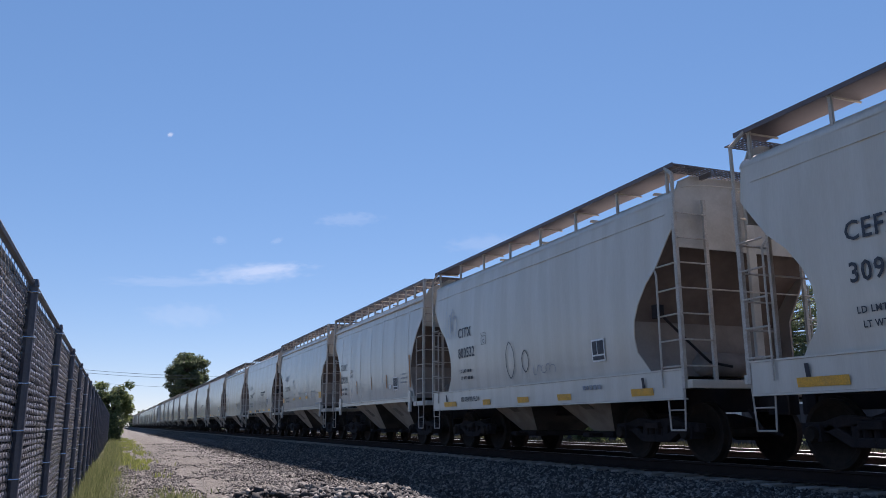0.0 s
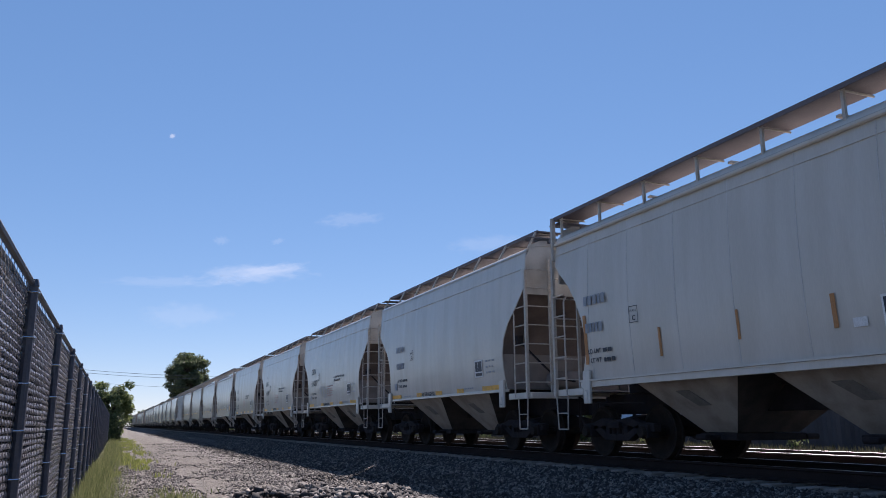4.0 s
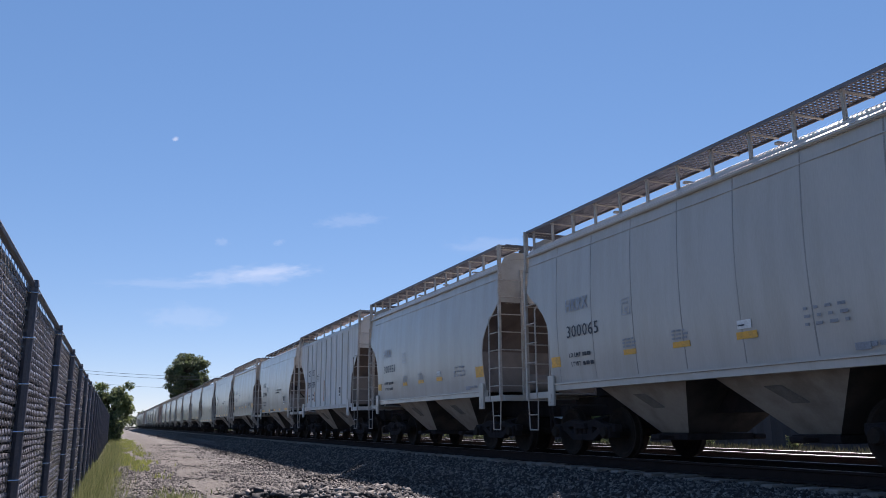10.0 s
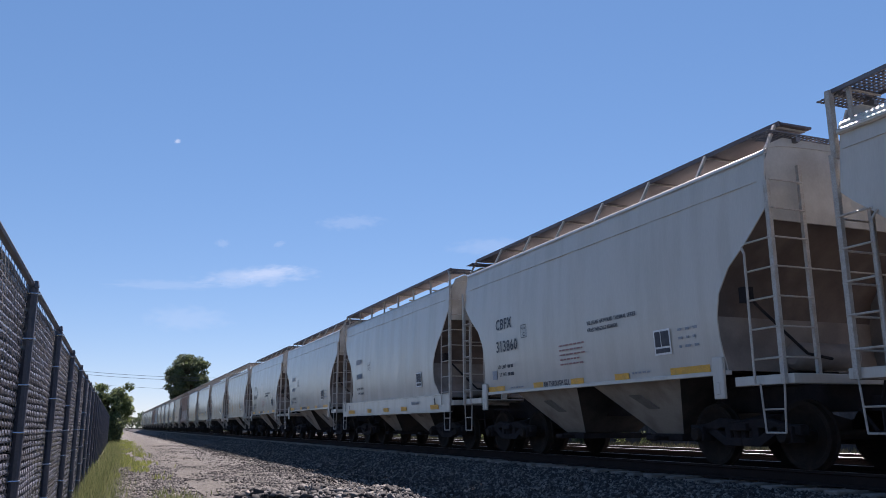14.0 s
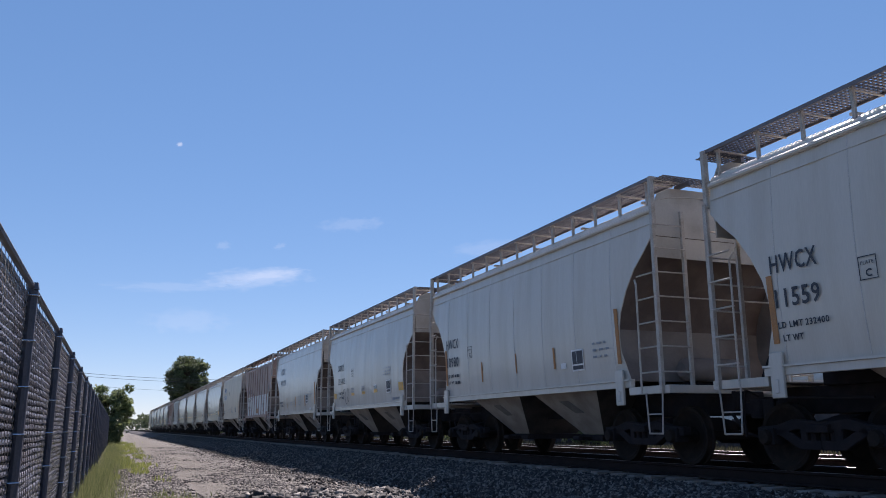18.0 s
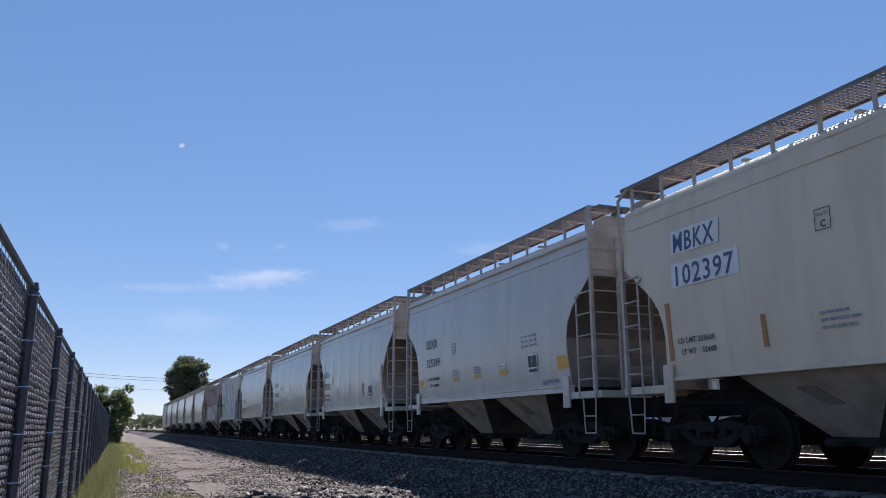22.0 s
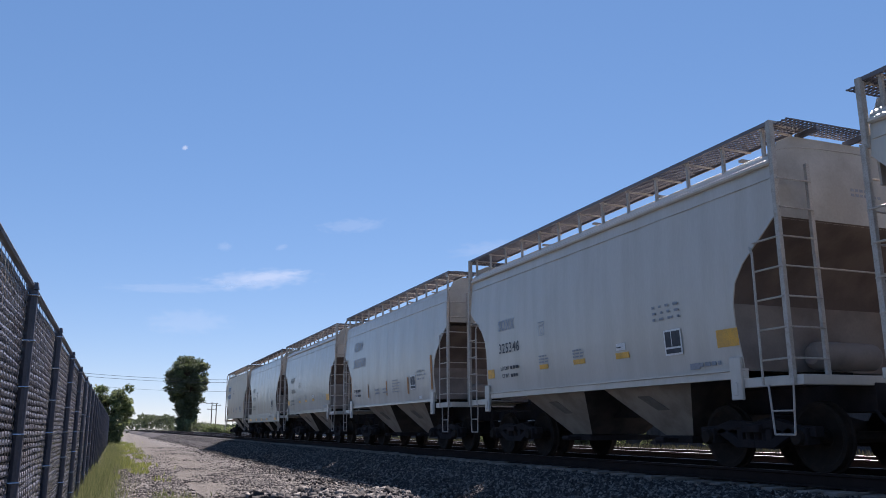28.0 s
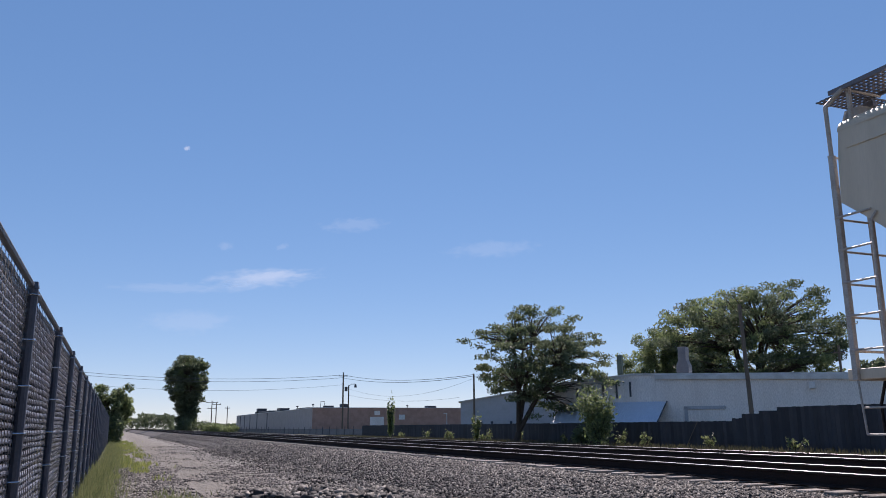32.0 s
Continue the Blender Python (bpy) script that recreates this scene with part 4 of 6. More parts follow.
def build_board_fence():
    f = thing("board_fence", "dark weathered board fence beyond the tracks", "fence", pose(34.0, 0, 0))
    rnd = random.Random(12)
    board = simple("board", lambda s: s.box(-0.015, 0.015, 0.0, 0.27, 0, 1.0), M_BOARD)
    post = simple("bf_post", lambda s: s.box(0.02, 0.12, -0.05, 0.05, 0, 1.0), M_BOARD)
    rest = Shape()
    y, i = 26.0, 0
    while y < 118:
        h = 1.6 if y > 38.9 else 1.75 if y > 38.2 else 2.0 if y > 36.9 else 2.15 if y > 35.4 else 2.32
        h += rnd.uniform(-0.015, 0.015)
        if y < 100:
            part("board", board, f, None, "", pose(rnd.uniform(-0.006, 0.006), y, -0.05) @ Matrix.Diagonal((1, 1, h + 0.05, 1)))
        else:
            rest.box(-0.015, 0.015, y, y + 0.27, -0.05, h)
        if i % 9 == 0:
            part("fence_post", post, f, None, "", pose(0, y, 0) @ Matrix.Diagonal((1, 1, h - 0.05, 1)))
        y += 0.28
        i += 1
    tagged(part("boarding", rest.mesh("boarding", M_BOARD), f), kind="stuff")
    part("leaning_stick", simple("stick", lambda s: s.bar((-0.4, 43.0, 0.1), (-0.1, 42.2, 1.6), 0.03), M_POLE), f)


build_board_fence()


def far_mesh_fence():
    """The low dark mesh fence before the warehouse."""
    f = thing("mesh_fence", "low grey mesh fence before the warehouse", "fence", pose(35.5, 0, 0))
    part("screen", simple("mf_screen", lambda s: s.box(0, 0.03, 118, 330, 0, 1.1), M_SCREEN), f, None, "grey screen")
    for i in range(40):
        part("post", simple("mf_post", lambda s: s.bar((-0.05, 0, 0), (-0.05, 0, 1.5), 0.05), M_DARK), f, None, "", pose(0, 118 + 5.3 * i, 0))


far_mesh_fence()


# ---- poles and wires ----
def pole(name, label, at, top, r, cross=(), lean=(0, 0)):
    p = thing(name, label, "utility pole", pose(*at))
    part("shaft", shared(("shaft", at), lambda s: s.bar((0, 0, -0.3), (lean[0], lean[1], top), r, 8, r * 0.7), M_POLE, smooth=True), p)
    for z, w in cross:
        c = part("crossarm", shared(("arm", z, w), lambda s: s.box(-w, w, -0.06, 0.06, z - 0.07, z + 0.07), M_POLE), p)
        for x in (-w * 0.85, w * 0.85):
            part("insulator", shared("insulator", lambda s: s.bar((0, 0, 0.06), (0, 0, 0.26), 0.05), M_DARK), c, None, "", pose(x, 0, z))
    return p


pole("utility_pole", "leaning grey wooden utility pole behind the board fence", (36.0, 39.6, 0), 8.75, 0.15, (), (-0.25, 0.1))
pole("utility_pole", "tall wooden utility pole by the warehouse", (41.2, 157.5, 0), 12.0, 0.2, ((11.3, 0.9),))
lamp_pole = pole("street_lamp", "wooden lamp pole with a curved arm", (39.7, 147.7, 0), 9.0, 0.16)
part("lamp_arm", shared("lamp_arm", lambda s: s.path([(0, 0, 8.8), (0.5, 0, 9.2), (1.2, -0.1, 9.25)], 0.05), M_DARK), lamp_pole)
part("lamp_head", shared("lamp_head", lambda s: s.prism([(1.05, 8.6), (1.5, 8.6), (1.38, 9.25), (1.15, 9.25)], "y", -0.25, 0.1), M_DARK, 0.02), lamp_pole)
part("transformer", shared("transformer", lambda s: s.bar((-0.5, 0, 7.9), (-0.5, 0, 8.7), 0.28, 10), M_DARK), lamp_pole, None, "grey transformer can")
pole("utility_pole", "dark utility pole by the metal shed", (44.9, 101.8, 0), 8.4, 0.17)
pole("utility_pole", "distant wooden power pole with crossarms", (23.9, 231.4, 0), 8.6, 0.16, ((8.2, 1.6), (6.6, 1.2)))
pole("utility_pole", "distant wooden power pole with crossarms", (25.6, 236, 0), 8.2, 0.16, ((7.8, 1.2),))
pole("utility_pole", "distant slim power pole", (33.0, 271.9, 0), 8.2, 0.16, ((7.6, 0.8),))
pole("utility_pole", "slim pole beyond the white hall", (66.0, 60.0, 0), 9.0, 0.16, ((8.3, 0.7),))


def wire(a, b, sag, r=0.03):
    s = Shape()
    a, b = Vector(a), Vector(b)
    pts = []
    for i in range(21):
        u = i / 20
        p = a.lerp(b, u)
        p.z -= 4 * sag * u * (1 - u)
        pts.append(p)
    rows = []
    for i in range(5):
        q = Vector((0, r * math.sin(i * math.pi / 2), r * math.cos(i * math.pi / 2)))
        rows.append([p + q for p in pts])
    s.sheet(rows)
    thing("power_line", "thin dark overhead power line", "cable", data=s.mesh("power_line", M_DARK))


for dz, dy in ((0, 0), (-0.5, 0.8)):
    wire((41.2, 157.5 + dy, 11.5 + dz), (-19, 170 + dy, 13.2 + dz), 1.6)
    wire((41.2, 157.5 + dy, 11.5 + dz), (44.9, 101.8, 8.3 + dz * 0.4), 0.9)
wire((39.7, 147.7, 8.4), (44.9, 101.8, 7.8), 1.9, 0.014)
wire((39.7, 147.7, 7.2), (47, 112, 5.6), 0.8, 0.014)
wire((41.2, 157.5, 9.6), (-19, 170, 11.2), 1.9, 0.02)
wire((66.0, 60.0, 8.4), (95, 40, 9.5), 1.0)
wire((44.9, 101.8, 8.0), (66.0, 60.0, 8.4), 1.2, 0.02)


# ---- clouds ----
CLOUDS = []


def cloud(label, at, rx, rz, drift, mat, tilt=0.0):
    """A thin sheet of vapour, far off; drift: metres in the clip."""
    s = Shape()
    s.sheet([[(-1 + 0.25 * i, 0, -1 + 0.25 * j) for i in range(9)] for j in range(9)])
    c = thing("cloud", label, "cloud", data=s.mesh("cloud", mat), kind="stuff")
    c.scale = (rx, 1, rz)
    c.visible_shadow = False
    CLOUDS.append((c, at, drift, tilt))


SLOW, FAST = (16, -6, -11), (50, -18, -36)
cloud("long thin white wisp of cloud", (360, 2500, 462), 250, 46, SLOW, M_CLOUD, -5)
cloud("bright core of a thin white wisp of cloud", (400, 2490, 474), 150, 22, SLOW, M_CLOUD, -8)
cloud("thin pale wisp of cloud", (110, 2620, 440), 260, 24, SLOW, M_CLOUD_THIN)
cloud("tiny bright white cloud", (90, 2500, 880), 14, 11, FAST, M_CLOUD_BRIGHT, -20)
cloud("faint scrap of white cloud", (262, 2560, 572), 34, 20, SLOW, M_CLOUD_THIN)
cloud("faint scrap of white cloud", (430, 2500, 570), 30, 14, SLOW, M_CLOUD_THIN, -20)
cloud("faint pale veil of cloud", (640, 2420, 640), 150, 34, SLOW, M_CLOUD_THIN, -5)
cloud("faint pale veil of cloud", (1050, 2260, 560), 190, 40, SLOW, M_CLOUD_THIN, -5)
cloud("faint pale veil of cloud", (170, 2600, 335), 190, 56, SLOW, M_CLOUD_THIN)
# ---- the train ----
HALF = 5.05     # half the body's length; the cars are coupled about 11.5 m apart
# by style: from the trailing walkway end to the car's middle, and how far the ends stand in
LAYOUT = {"round": (5.05, 0.0), "tall": (4.79, -0.10), "old": (4.86, 0.02), "deep": (4.85, -0.16), "ribbed": (4.75, 0.03), "slant": (5.13, -0.08)}


def side_x(z, flat=False):
    """How far the side wall stands out at a height."""
    if flat:
        return 1.47
    u = (z - 2.70) / 1.50
    return 1.57 - 0.09 * u * u


# the side wall's end, from the eave down: (distance from the car's middle, height)
EDGES = {
    "round": [(5.00, 4.18), (5.02, 3.80), (5.04, 3.36), (4.86, 3.20), (4.62, 3.02), (4.38, 2.82), (4.20, 2.58), (4.13, 2.30), (4.13, 2.00), (4.16, 1.74), (4.18, 1.52), (4.18, 1.36)],
    "tall": [(5.12, 4.29), (5.13, 3.82), (5.12, 3.48), (4.92, 3.28), (4.68, 3.06), (4.34, 2.80), (4.10, 2.46), (4.02, 2.14), (4.02, 1.86), (4.05, 1.62), (4.08, 1.46), (4.09, 1.36)],
    "old": [(5.00, 4.18), (5.01, 3.92), (5.01, 3.70), (4.78, 3.46), (4.50, 3.22), (4.24, 2.88), (4.05, 2.52), (3.98, 2.25), (3.97, 2.05), (3.98, 1.85), (4.06, 1.66), (4.16, 1.36)],
    "deep": [(5.17, 4.18), (5.18, 3.85), (5.18, 3.66), (4.96, 3.38), (4.72, 3.08), (4.42, 2.84), (4.18, 2.54), (4.05, 2.28), (4.02, 2.00), (4.06, 1.76), (4.22, 1.58), (4.40, 1.36)],
    "ribbed": [(4.99, 4.18), (4.99, 3.90), (4.98, 3.46), (4.74, 3.24), (4.46, 3.00), (4.20, 2.74), (3.98, 2.52), (3.88, 2.40), (3.84, 2.10), (3.82, 1.85), (3.80, 1.58), (3.79, 1.36)],
    "slant": [(5.10, 4.18), (5.11, 3.80), (5.11, 3.24), (4.80, 3.00), (4.58, 2.82), (4.38, 2.64), (4.22, 2.42), (4.14, 2.20), (4.11, 1.98), (4.12, 1.80), (4.16, 1.56), (4.20, 1.36)],
}


SEAM = 1.26     # between the upright welds of the side


def weld_seam(s, top):
    """An upright weld that follows the side's curve."""
    zs = [1.42 + (top - 1.42) * i / 14 for i in range(15)]
    s.sheet([[(-side_x(z) - h, y, z) for y, h in ((-0.013, -0.004), (-0.007, 0.004), (0.007, 0.004), (0.013, -0.004))] for z in zs])


def side_sheet(s, edge, sign):
    flat = edge == "ribbed"
    rows = []
    for y1, z in EDGES[edge]:
        x = sign * side_x(z, flat)
        row = []
        for i in range(61):
            y = -y1 + 2 * y1 * i / 60
            dent = 0.0 if flat else 0.005 * (1 - math.cos(2 * math.pi * y / SEAM)) + 0.006 * noise.noise((y * 0.8, z * 0.9, len(edge)))
            row.append((x - sign * dent, y, z))
        rows.append(row)
    s.sheet(rows, (-sign * 0.02, 0, 0))
    if not flat:
        # the long weld below the eave
        a, b = sorted((sign * (side_x(3.9) + 0.010), sign * (side_x(3.9) - 0.03)))
        s.box(a, b, -4.98, 4.98, 3.895, 3.912)


ROOF = [(-1.488, 4.165), (-1.470, 4.25), (-1.425, 4.32), (-1.34, 4.385), (-1.20, 4.44), (-0.98, 4.485), (-0.6, 4.52), (0, 4.535)]
ROOF += [(-x, z) for x, z in reversed(ROOF[:-1])]


def roof(s):
    s.sheet([[(x, y, z) for x, z in ROOF] for y in (-5.03, -3, -1, 1, 3, 5.03)], (0, 0, -0.02))


def roof_rail(s):
    s.box(-1.545, -1.44, -5.03, 5.03, 4.09, 4.165)


def rib(s):
    s.prism([(-0.035, 4.12), (0.035, 4.12), (0.030, 1.38), (-0.030, 1.38)], "x", -1.512, -1.47)


def end_sheet(s):
    """The upright upper end wall, below the roof's curve."""
    s.prism([(-1.46, 3.34), (-1.47, 4.15), (-1.34, 4.44), (-1.1, 4.55), (1.1, 4.55), (1.34, 4.44), (1.47, 4.15), (1.46, 3.34)], "y", 4.985, 5.015)


def end_rows(style, a, b):
    """Rows across the car along the side wall's end."""
    rows = []
    for y1, z in EDGES[style][a:b]:
        w = side_x(z, style == "ribbed") - 0.012
        rows.append([(w * k, y1 - 0.005, z) for k in (-1, -0.6, -0.2, 0.2, 0.6, 1)])
    return rows


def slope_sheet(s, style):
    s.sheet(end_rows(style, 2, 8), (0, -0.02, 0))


def bulkhead(s, style):
    s.sheet(end_rows(style, 7, 12), (0, -0.02, 0))


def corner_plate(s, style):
    """A plate added at the far corner to block bright sky past the bulkhead."""
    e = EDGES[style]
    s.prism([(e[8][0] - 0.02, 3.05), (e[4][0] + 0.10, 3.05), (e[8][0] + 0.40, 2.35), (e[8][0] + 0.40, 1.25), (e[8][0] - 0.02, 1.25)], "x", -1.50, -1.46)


def end_post(s):
    """The upright channel that carries the end wall."""
    s.box(-0.10, 0.06, 4.99, 5.06, 1.2, 4.3)


def centre_sill(s):
    s.box(-0.32, 0.32, -5.25, 5.25, 0.78, 1.16)
    s.box(-0.40, 0.40, -4.3, 4.3, 1.16, 1.36)


def hopper(s):
    """A funnel under the floor, about its own middle."""
    top = [(-1.40, -1.35, 1.40), (1.40, -1.35, 1.40), (1.40, 1.35, 1.40), (-1.40, 1.35, 1.40)]
    low = [(-0.62, -0.36, 0.46), (0.62, -0.36, 0.46), (0.62, 0.36, 0.46), (-0.62, 0.36, 0.46)]
    s.add(top + low, [(1, 2, 6, 5), (3, 0, 4, 7), (4, 5, 6, 7)])


def slant_patch(s):
    """A thin slanted patch, darker than the funnel's near face below it."""
    pts = [(-1.40 + 0.78 * t - 0.012, y, 1.40 - 0.94 * t - 0.010) for t, y in ((0.30, 0.36), (0.30, 0.04), (0.55, -0.24), (0.55, 0.06))]
    s.sheet([pts[:2], [pts[3], pts[2]]], (0.02, 0, 0.016))


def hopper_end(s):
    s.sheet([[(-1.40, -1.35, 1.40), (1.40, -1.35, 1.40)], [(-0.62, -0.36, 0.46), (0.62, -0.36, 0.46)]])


def gate(s):
    s.box(-0.70, 0.70, -0.42, 0.42, 0.34, 0.45)
    s.box(-1.00, -0.70, -0.07, 0.07, 0.36, 0.42)
    s.bar((-1.0, -0.12, 0.39), (-1.0, 0.12, 0.39), 0.05, 8)
    s.bar((0.7, -0.4, 0.39), (0.95, -0.4, 0.39), 0.05, 8)


def side_sill(s):
    s.box(-1.53, -1.44, -4.20, 4.20, 1.25, 1.36)


def sill_flange(s):
    s.box(-1.56, -1.44, -4.20, 4.20, 1.36, 1.39)


def deep_sill(s):
    s.box(-1.565, -1.52, -5.22, 5.22, 0.98, 1.40)


def deep_flange(s):
    s.box(-1.58, -1.48, -5.22, 5.22, 1.40, 1.425)


def rub_bar(s):
    s.box(-1.54, -1.44, -4.12, 4.12, 1.295, 1.36)


def end_platform(s):
    s.box(-1.53, 1.53, 5.12, 5.24, 1.12, 1.25)
    s.box(-1.53, -1.43, 4.16, 5.12, 1.12, 1.25)
    s.box(1.43, 1.53, 4.16, 5.12, 1.12, 1.25)
    s.box(-1.43, 1.43, 4.6, 5.12, 1.20, 1.22)


def jacking_pad(s):
    s.prism([(3.98, 0.96), (4.20, 0.96), (4.20, 1.55), (3.98, 1.55)], "x", -1.585, -1.53)
    s.prism([(4.05, 1.02), (4.13, 1.02), (4.13, 1.20), (4.05, 1.20)], "x", -1.60, -1.58)


def side_ladder(s):
    """Two stiles and their rungs at the body's corner."""
    s.box(-1.58, -1.52, 5.06, 5.13, 1.12, 3.85)
    s.path([(-1.60, 4.62, 1.14), (-1.60, 4.62, 2.92), (-1.575, 4.55, 3.02)], 0.017)
    for k in range(5):
        s.bar((-1.58, 4.62, 1.46 + 0.40 * k), (-1.58, 5.10, 1.46 + 0.40 * k), 0.014)


def end_ladder(s):
    s.box(-1.01, -0.95, 5.10, 5.15, 1.16, 4.12)
    for k in range(7):
        s.bar((-1.55, 5.15, 1.46 + 0.40 * k), (-0.97, 5.15, 1.46 + 0.40 * k), 0.014)
    s.bar((-0.97, 5.15, 2.66), (0.0, 5.15, 2.66), 0.014)


def stirrup(s):
    s.path([(-1.55, 4.66, 1.14), (-1.55, 4.70, 0.50), (-1.55, 5.04, 0.50), (-1.55, 5.09, 1.14)], 0.014)
    s.bar((-1.55, 4.68, 0.80), (-1.55, 5.07, 0.80), 0.012)


def walkway(s):
    """A long open grating beside the hatches."""
    for i in range(8):
        x = -1.49 + 0.083 * i
        s.box(x - 0.011, x + 0.011, -5.08, 5.08, 4.684, 4.70)
    s.box(-1.515, -1.49, -5.08, 5.08, 4.65, 4.705)
    s.box(-0.905, -0.885, -5.08, 5.08, 4.65, 4.705)
    n = 150
    for i in range(n + 1):
        y = -5.08 + 10.16 * i / n
        s.box(-1.49, -0.90, y - 0.012, y + 0.012, 4.68, 4.696)


def walkway_close(s):
    s.box(-1.50, -0.90, -5.08, 5.08, 4.67, 4.70)
    s.box(-1.51, -1.48, -5.08, 5.08, 4.64, 4.71)


def far_walkway(s):
    s.box(0.90, 1.50, -5.08, 5.08, 4.67, 4.70)


def cross_walkway(s):
    for k in range(6):
        s.box(-1.46, 1.46, 4.93 + 0.075 * k, 4.953 + 0.075 * k, 4.645, 4.66)
    for k in range(40):
        s.box(-1.46 + 0.0738 * k, -1.438 + 0.0738 * k, 4.935, 5.325, 4.640, 4.655)
    for x in (-0.9, 0.0, 0.9):
        s.box(x - 0.03, x + 0.03, 4.93, 5.32, 4.55, 4.62)


def bracket(s):
    s.box(-1.458, -1.415, -0.022, 0.022, 4.22, 4.67)
    s.bar((-1.49, 0, 4.64), (-0.90, 0, 4.64), 0.016)


def lean_bracket(s):
    """A strap that leans in from the eave to a walkway set further inboard."""
    s.prism([(-1.765, 4.23), (-1.725, 4.23), (-1.485, 4.68), (-1.525, 4.68)], "y", -0.025, 0.025)
    s.bar((-1.50, 0, 4.65), (-0.95, 0, 4.65), 0.016)


def end_bracket(s):
    """The stile that bends in under the walkway's end."""
    s.path([(-1.55, 5.10, 3.8), (-1.55, 5.11, 4.50), (-1.49, 4.88, 4.67)], 0.03)


def square_bracket(s):
    s.box(-1.56, -1.48, 5.04, 5.11, 3.8, 4.69)
    s.box(-1.50, -0.90, 5.05, 5.10, 4.64, 4.69)


def hatch(s):
    s.lathe([(0.0, 4.80), (0.30, 4.78), (0.34, 4.72), (0.34, 4.50)], 16, Matrix(((0, 1, 0, 0), (0, 0, 1, 0), (1, 0, 0, 0), (0, 0, 0, 1))))
    s.box(-0.42, 0.42, -0.04, 0.04, 4.79, 4.83)


def coupler(s):
    s.box(-0.14, 0.14, 5.24, 5.52, 0.78, 0.98)
    s.prism([(-0.18, 5.48), (0.20, 5.48), (0.22, 5.70), (0.10, 5.79), (-0.02, 5.70), (-0.16, 5.76), (-0.22, 5.62)], "z", 0.72, 1.02)
    s.path([(0.35, 5.24, 0.80), (0.35, 5.5, 0.50), (0.20, 5.74, 0.42)], 0.03)


def side_frame(s):
    """A cast truck frame, with its windows left open."""
    for k in (-1, 1):
        s.prism([(0.0, 0.66), (k * 0.45, 0.70), (k * 0.75, 0.62), (k * 1.12, 0.60), (k * 1.12, 0.46), (k * 0.72, 0.48), (k * 0.42, 0.56), (0.0, 0.54)], "x", -1.08, -0.92)
        s.prism([(0.0, 0.30), (k * 0.36, 0.30), (k * 0.78, 0.52), (k * 0.66, 0.60), (k * 0.30, 0.42), (0.0, 0.42)], "x", -1.08, -0.92)
        s.prism([(k * 0.22, 0.40), (k * 0.34, 0.40), (k * 0.34, 0.60), (k * 0.22, 0.60)], "x", -1.08, -0.92)
        s.box(-1.14, -0.9, k * 0.889 - 0.13, k * 0.889 + 0.13, 0.36, 0.58)


def bearing_cap(s):
    s.lathe([(0.0, -0.06), (0.09, -0.06), (0.11, -0.02), (0.11, 0.06)], 12)


def springs(s):
    for y in (-0.16, 0.0, 0.16):
        s.bar((-1.0, y, 0.31), (-1.0, y, 0.55), 0.06, 8)


def bolster(s):
    s.prism([(-1.15, 0.52), (1.15, 0.52), (1.15, 0.62), (0.5, 0.76), (-0.5, 0.76), (-1.15, 0.62)], "y", -0.18, 0.18)


def wheelset(s):
    for k in (-1, 1):
        prof = [(0.05, 0.66), (0.12, 0.66), (0.18, 0.71), (0.34, 0.74), (0.40, 0.79), (0.46, 0.79), (0.462, 0.70), (0.49, 0.685), (0.49, 0.655), (0.40, 0.655), (0.34, 0.69), (0.12, 0.64), (0.05, 0.62)]
        s.lathe([(r, k * x) for r, x in prof], 24)
    s.bar((-1.05, 0, 0), (1.05, 0, 0), 0.08, 10)


def brake_gear(s):
    s.bar((-0.45, 4.45, 1.70), (0.45, 4.45, 1.70), 0.16, 12)
    s.path([(-1.2, 4.6, 1.24), (-0.9, 4.65, 1.70), (-0.55, 4.5, 1.75)], 0.02)
    s.box(-0.25, 0.1, 4.30, 4.42, 1.45, 1.57)


def end_stencil(s):
    """Two short lines of small words on the upper end wall."""
    for i, w in enumerate((0.34, 0.56)):
        at = -0.62
        while at < -0.62 + w:
            s.box(at, at + 0.06, 5.015, 5.018, 3.86 - 0.075 * i, 3.90 - 0.075 * i)
            at += 0.085


def brake_rod(s):
    """A bent rod and its lever before the leading end's bulkhead."""
    s.path([(-1.32, -4.50, 2.42), (-1.12, -4.56, 2.20), (-0.80, -4.66, 1.86), (-0.50, -4.72, 1.58), (-0.05, -4.72, 1.52)], 0.022)
    s.box(-1.38, -1.24, -4.56, -4.42, 2.30, 2.52)


def air_tank(s):
    m = pose(0, -4.52, 1.56)
    s.lathe([(0.0, -0.62), (0.12, -0.61), (0.19, -0.54), (0.20, -0.5), (0.20, 0.5), (0.19, 0.54), (0.12, 0.61), (0.0, 0.62)], 14, m)


def brake_wheel(s):
    m = Matrix(((0, 1, 0, 0.75), (1, 0, 0, 5.20), (0, 0, 1, 2.50), (0, 0, 0, 1)))
    pts = [m @ Vector((0, 0.26 * math.cos(a * math.pi / 8), 0.26 * math.sin(a * math.pi / 8))) for a in range(17)]
    s.path(pts, 0.018, 5)
    for a in (0, 2, 4):
        s.bar(pts[a * 2], pts[a * 2 + 8], 0.012, 4)


def brake_pipe(s):
    s.path([(-0.98, 5.2, 1.12), (-0.90, 5.36, 0.85), (-0.86, 5.38, 0.45)], 0.02)
    s.path([(-1.0, 3.0, 0.95), (-1.0, 4.9, 1.0), (-0.98, 5.2, 1.12)], 0.018)


FLIP = Matrix.Rotation(math.pi, 4, "Z")


SURFACE = {"flat": False, "mid": 5.05}   # the side that is being lettered


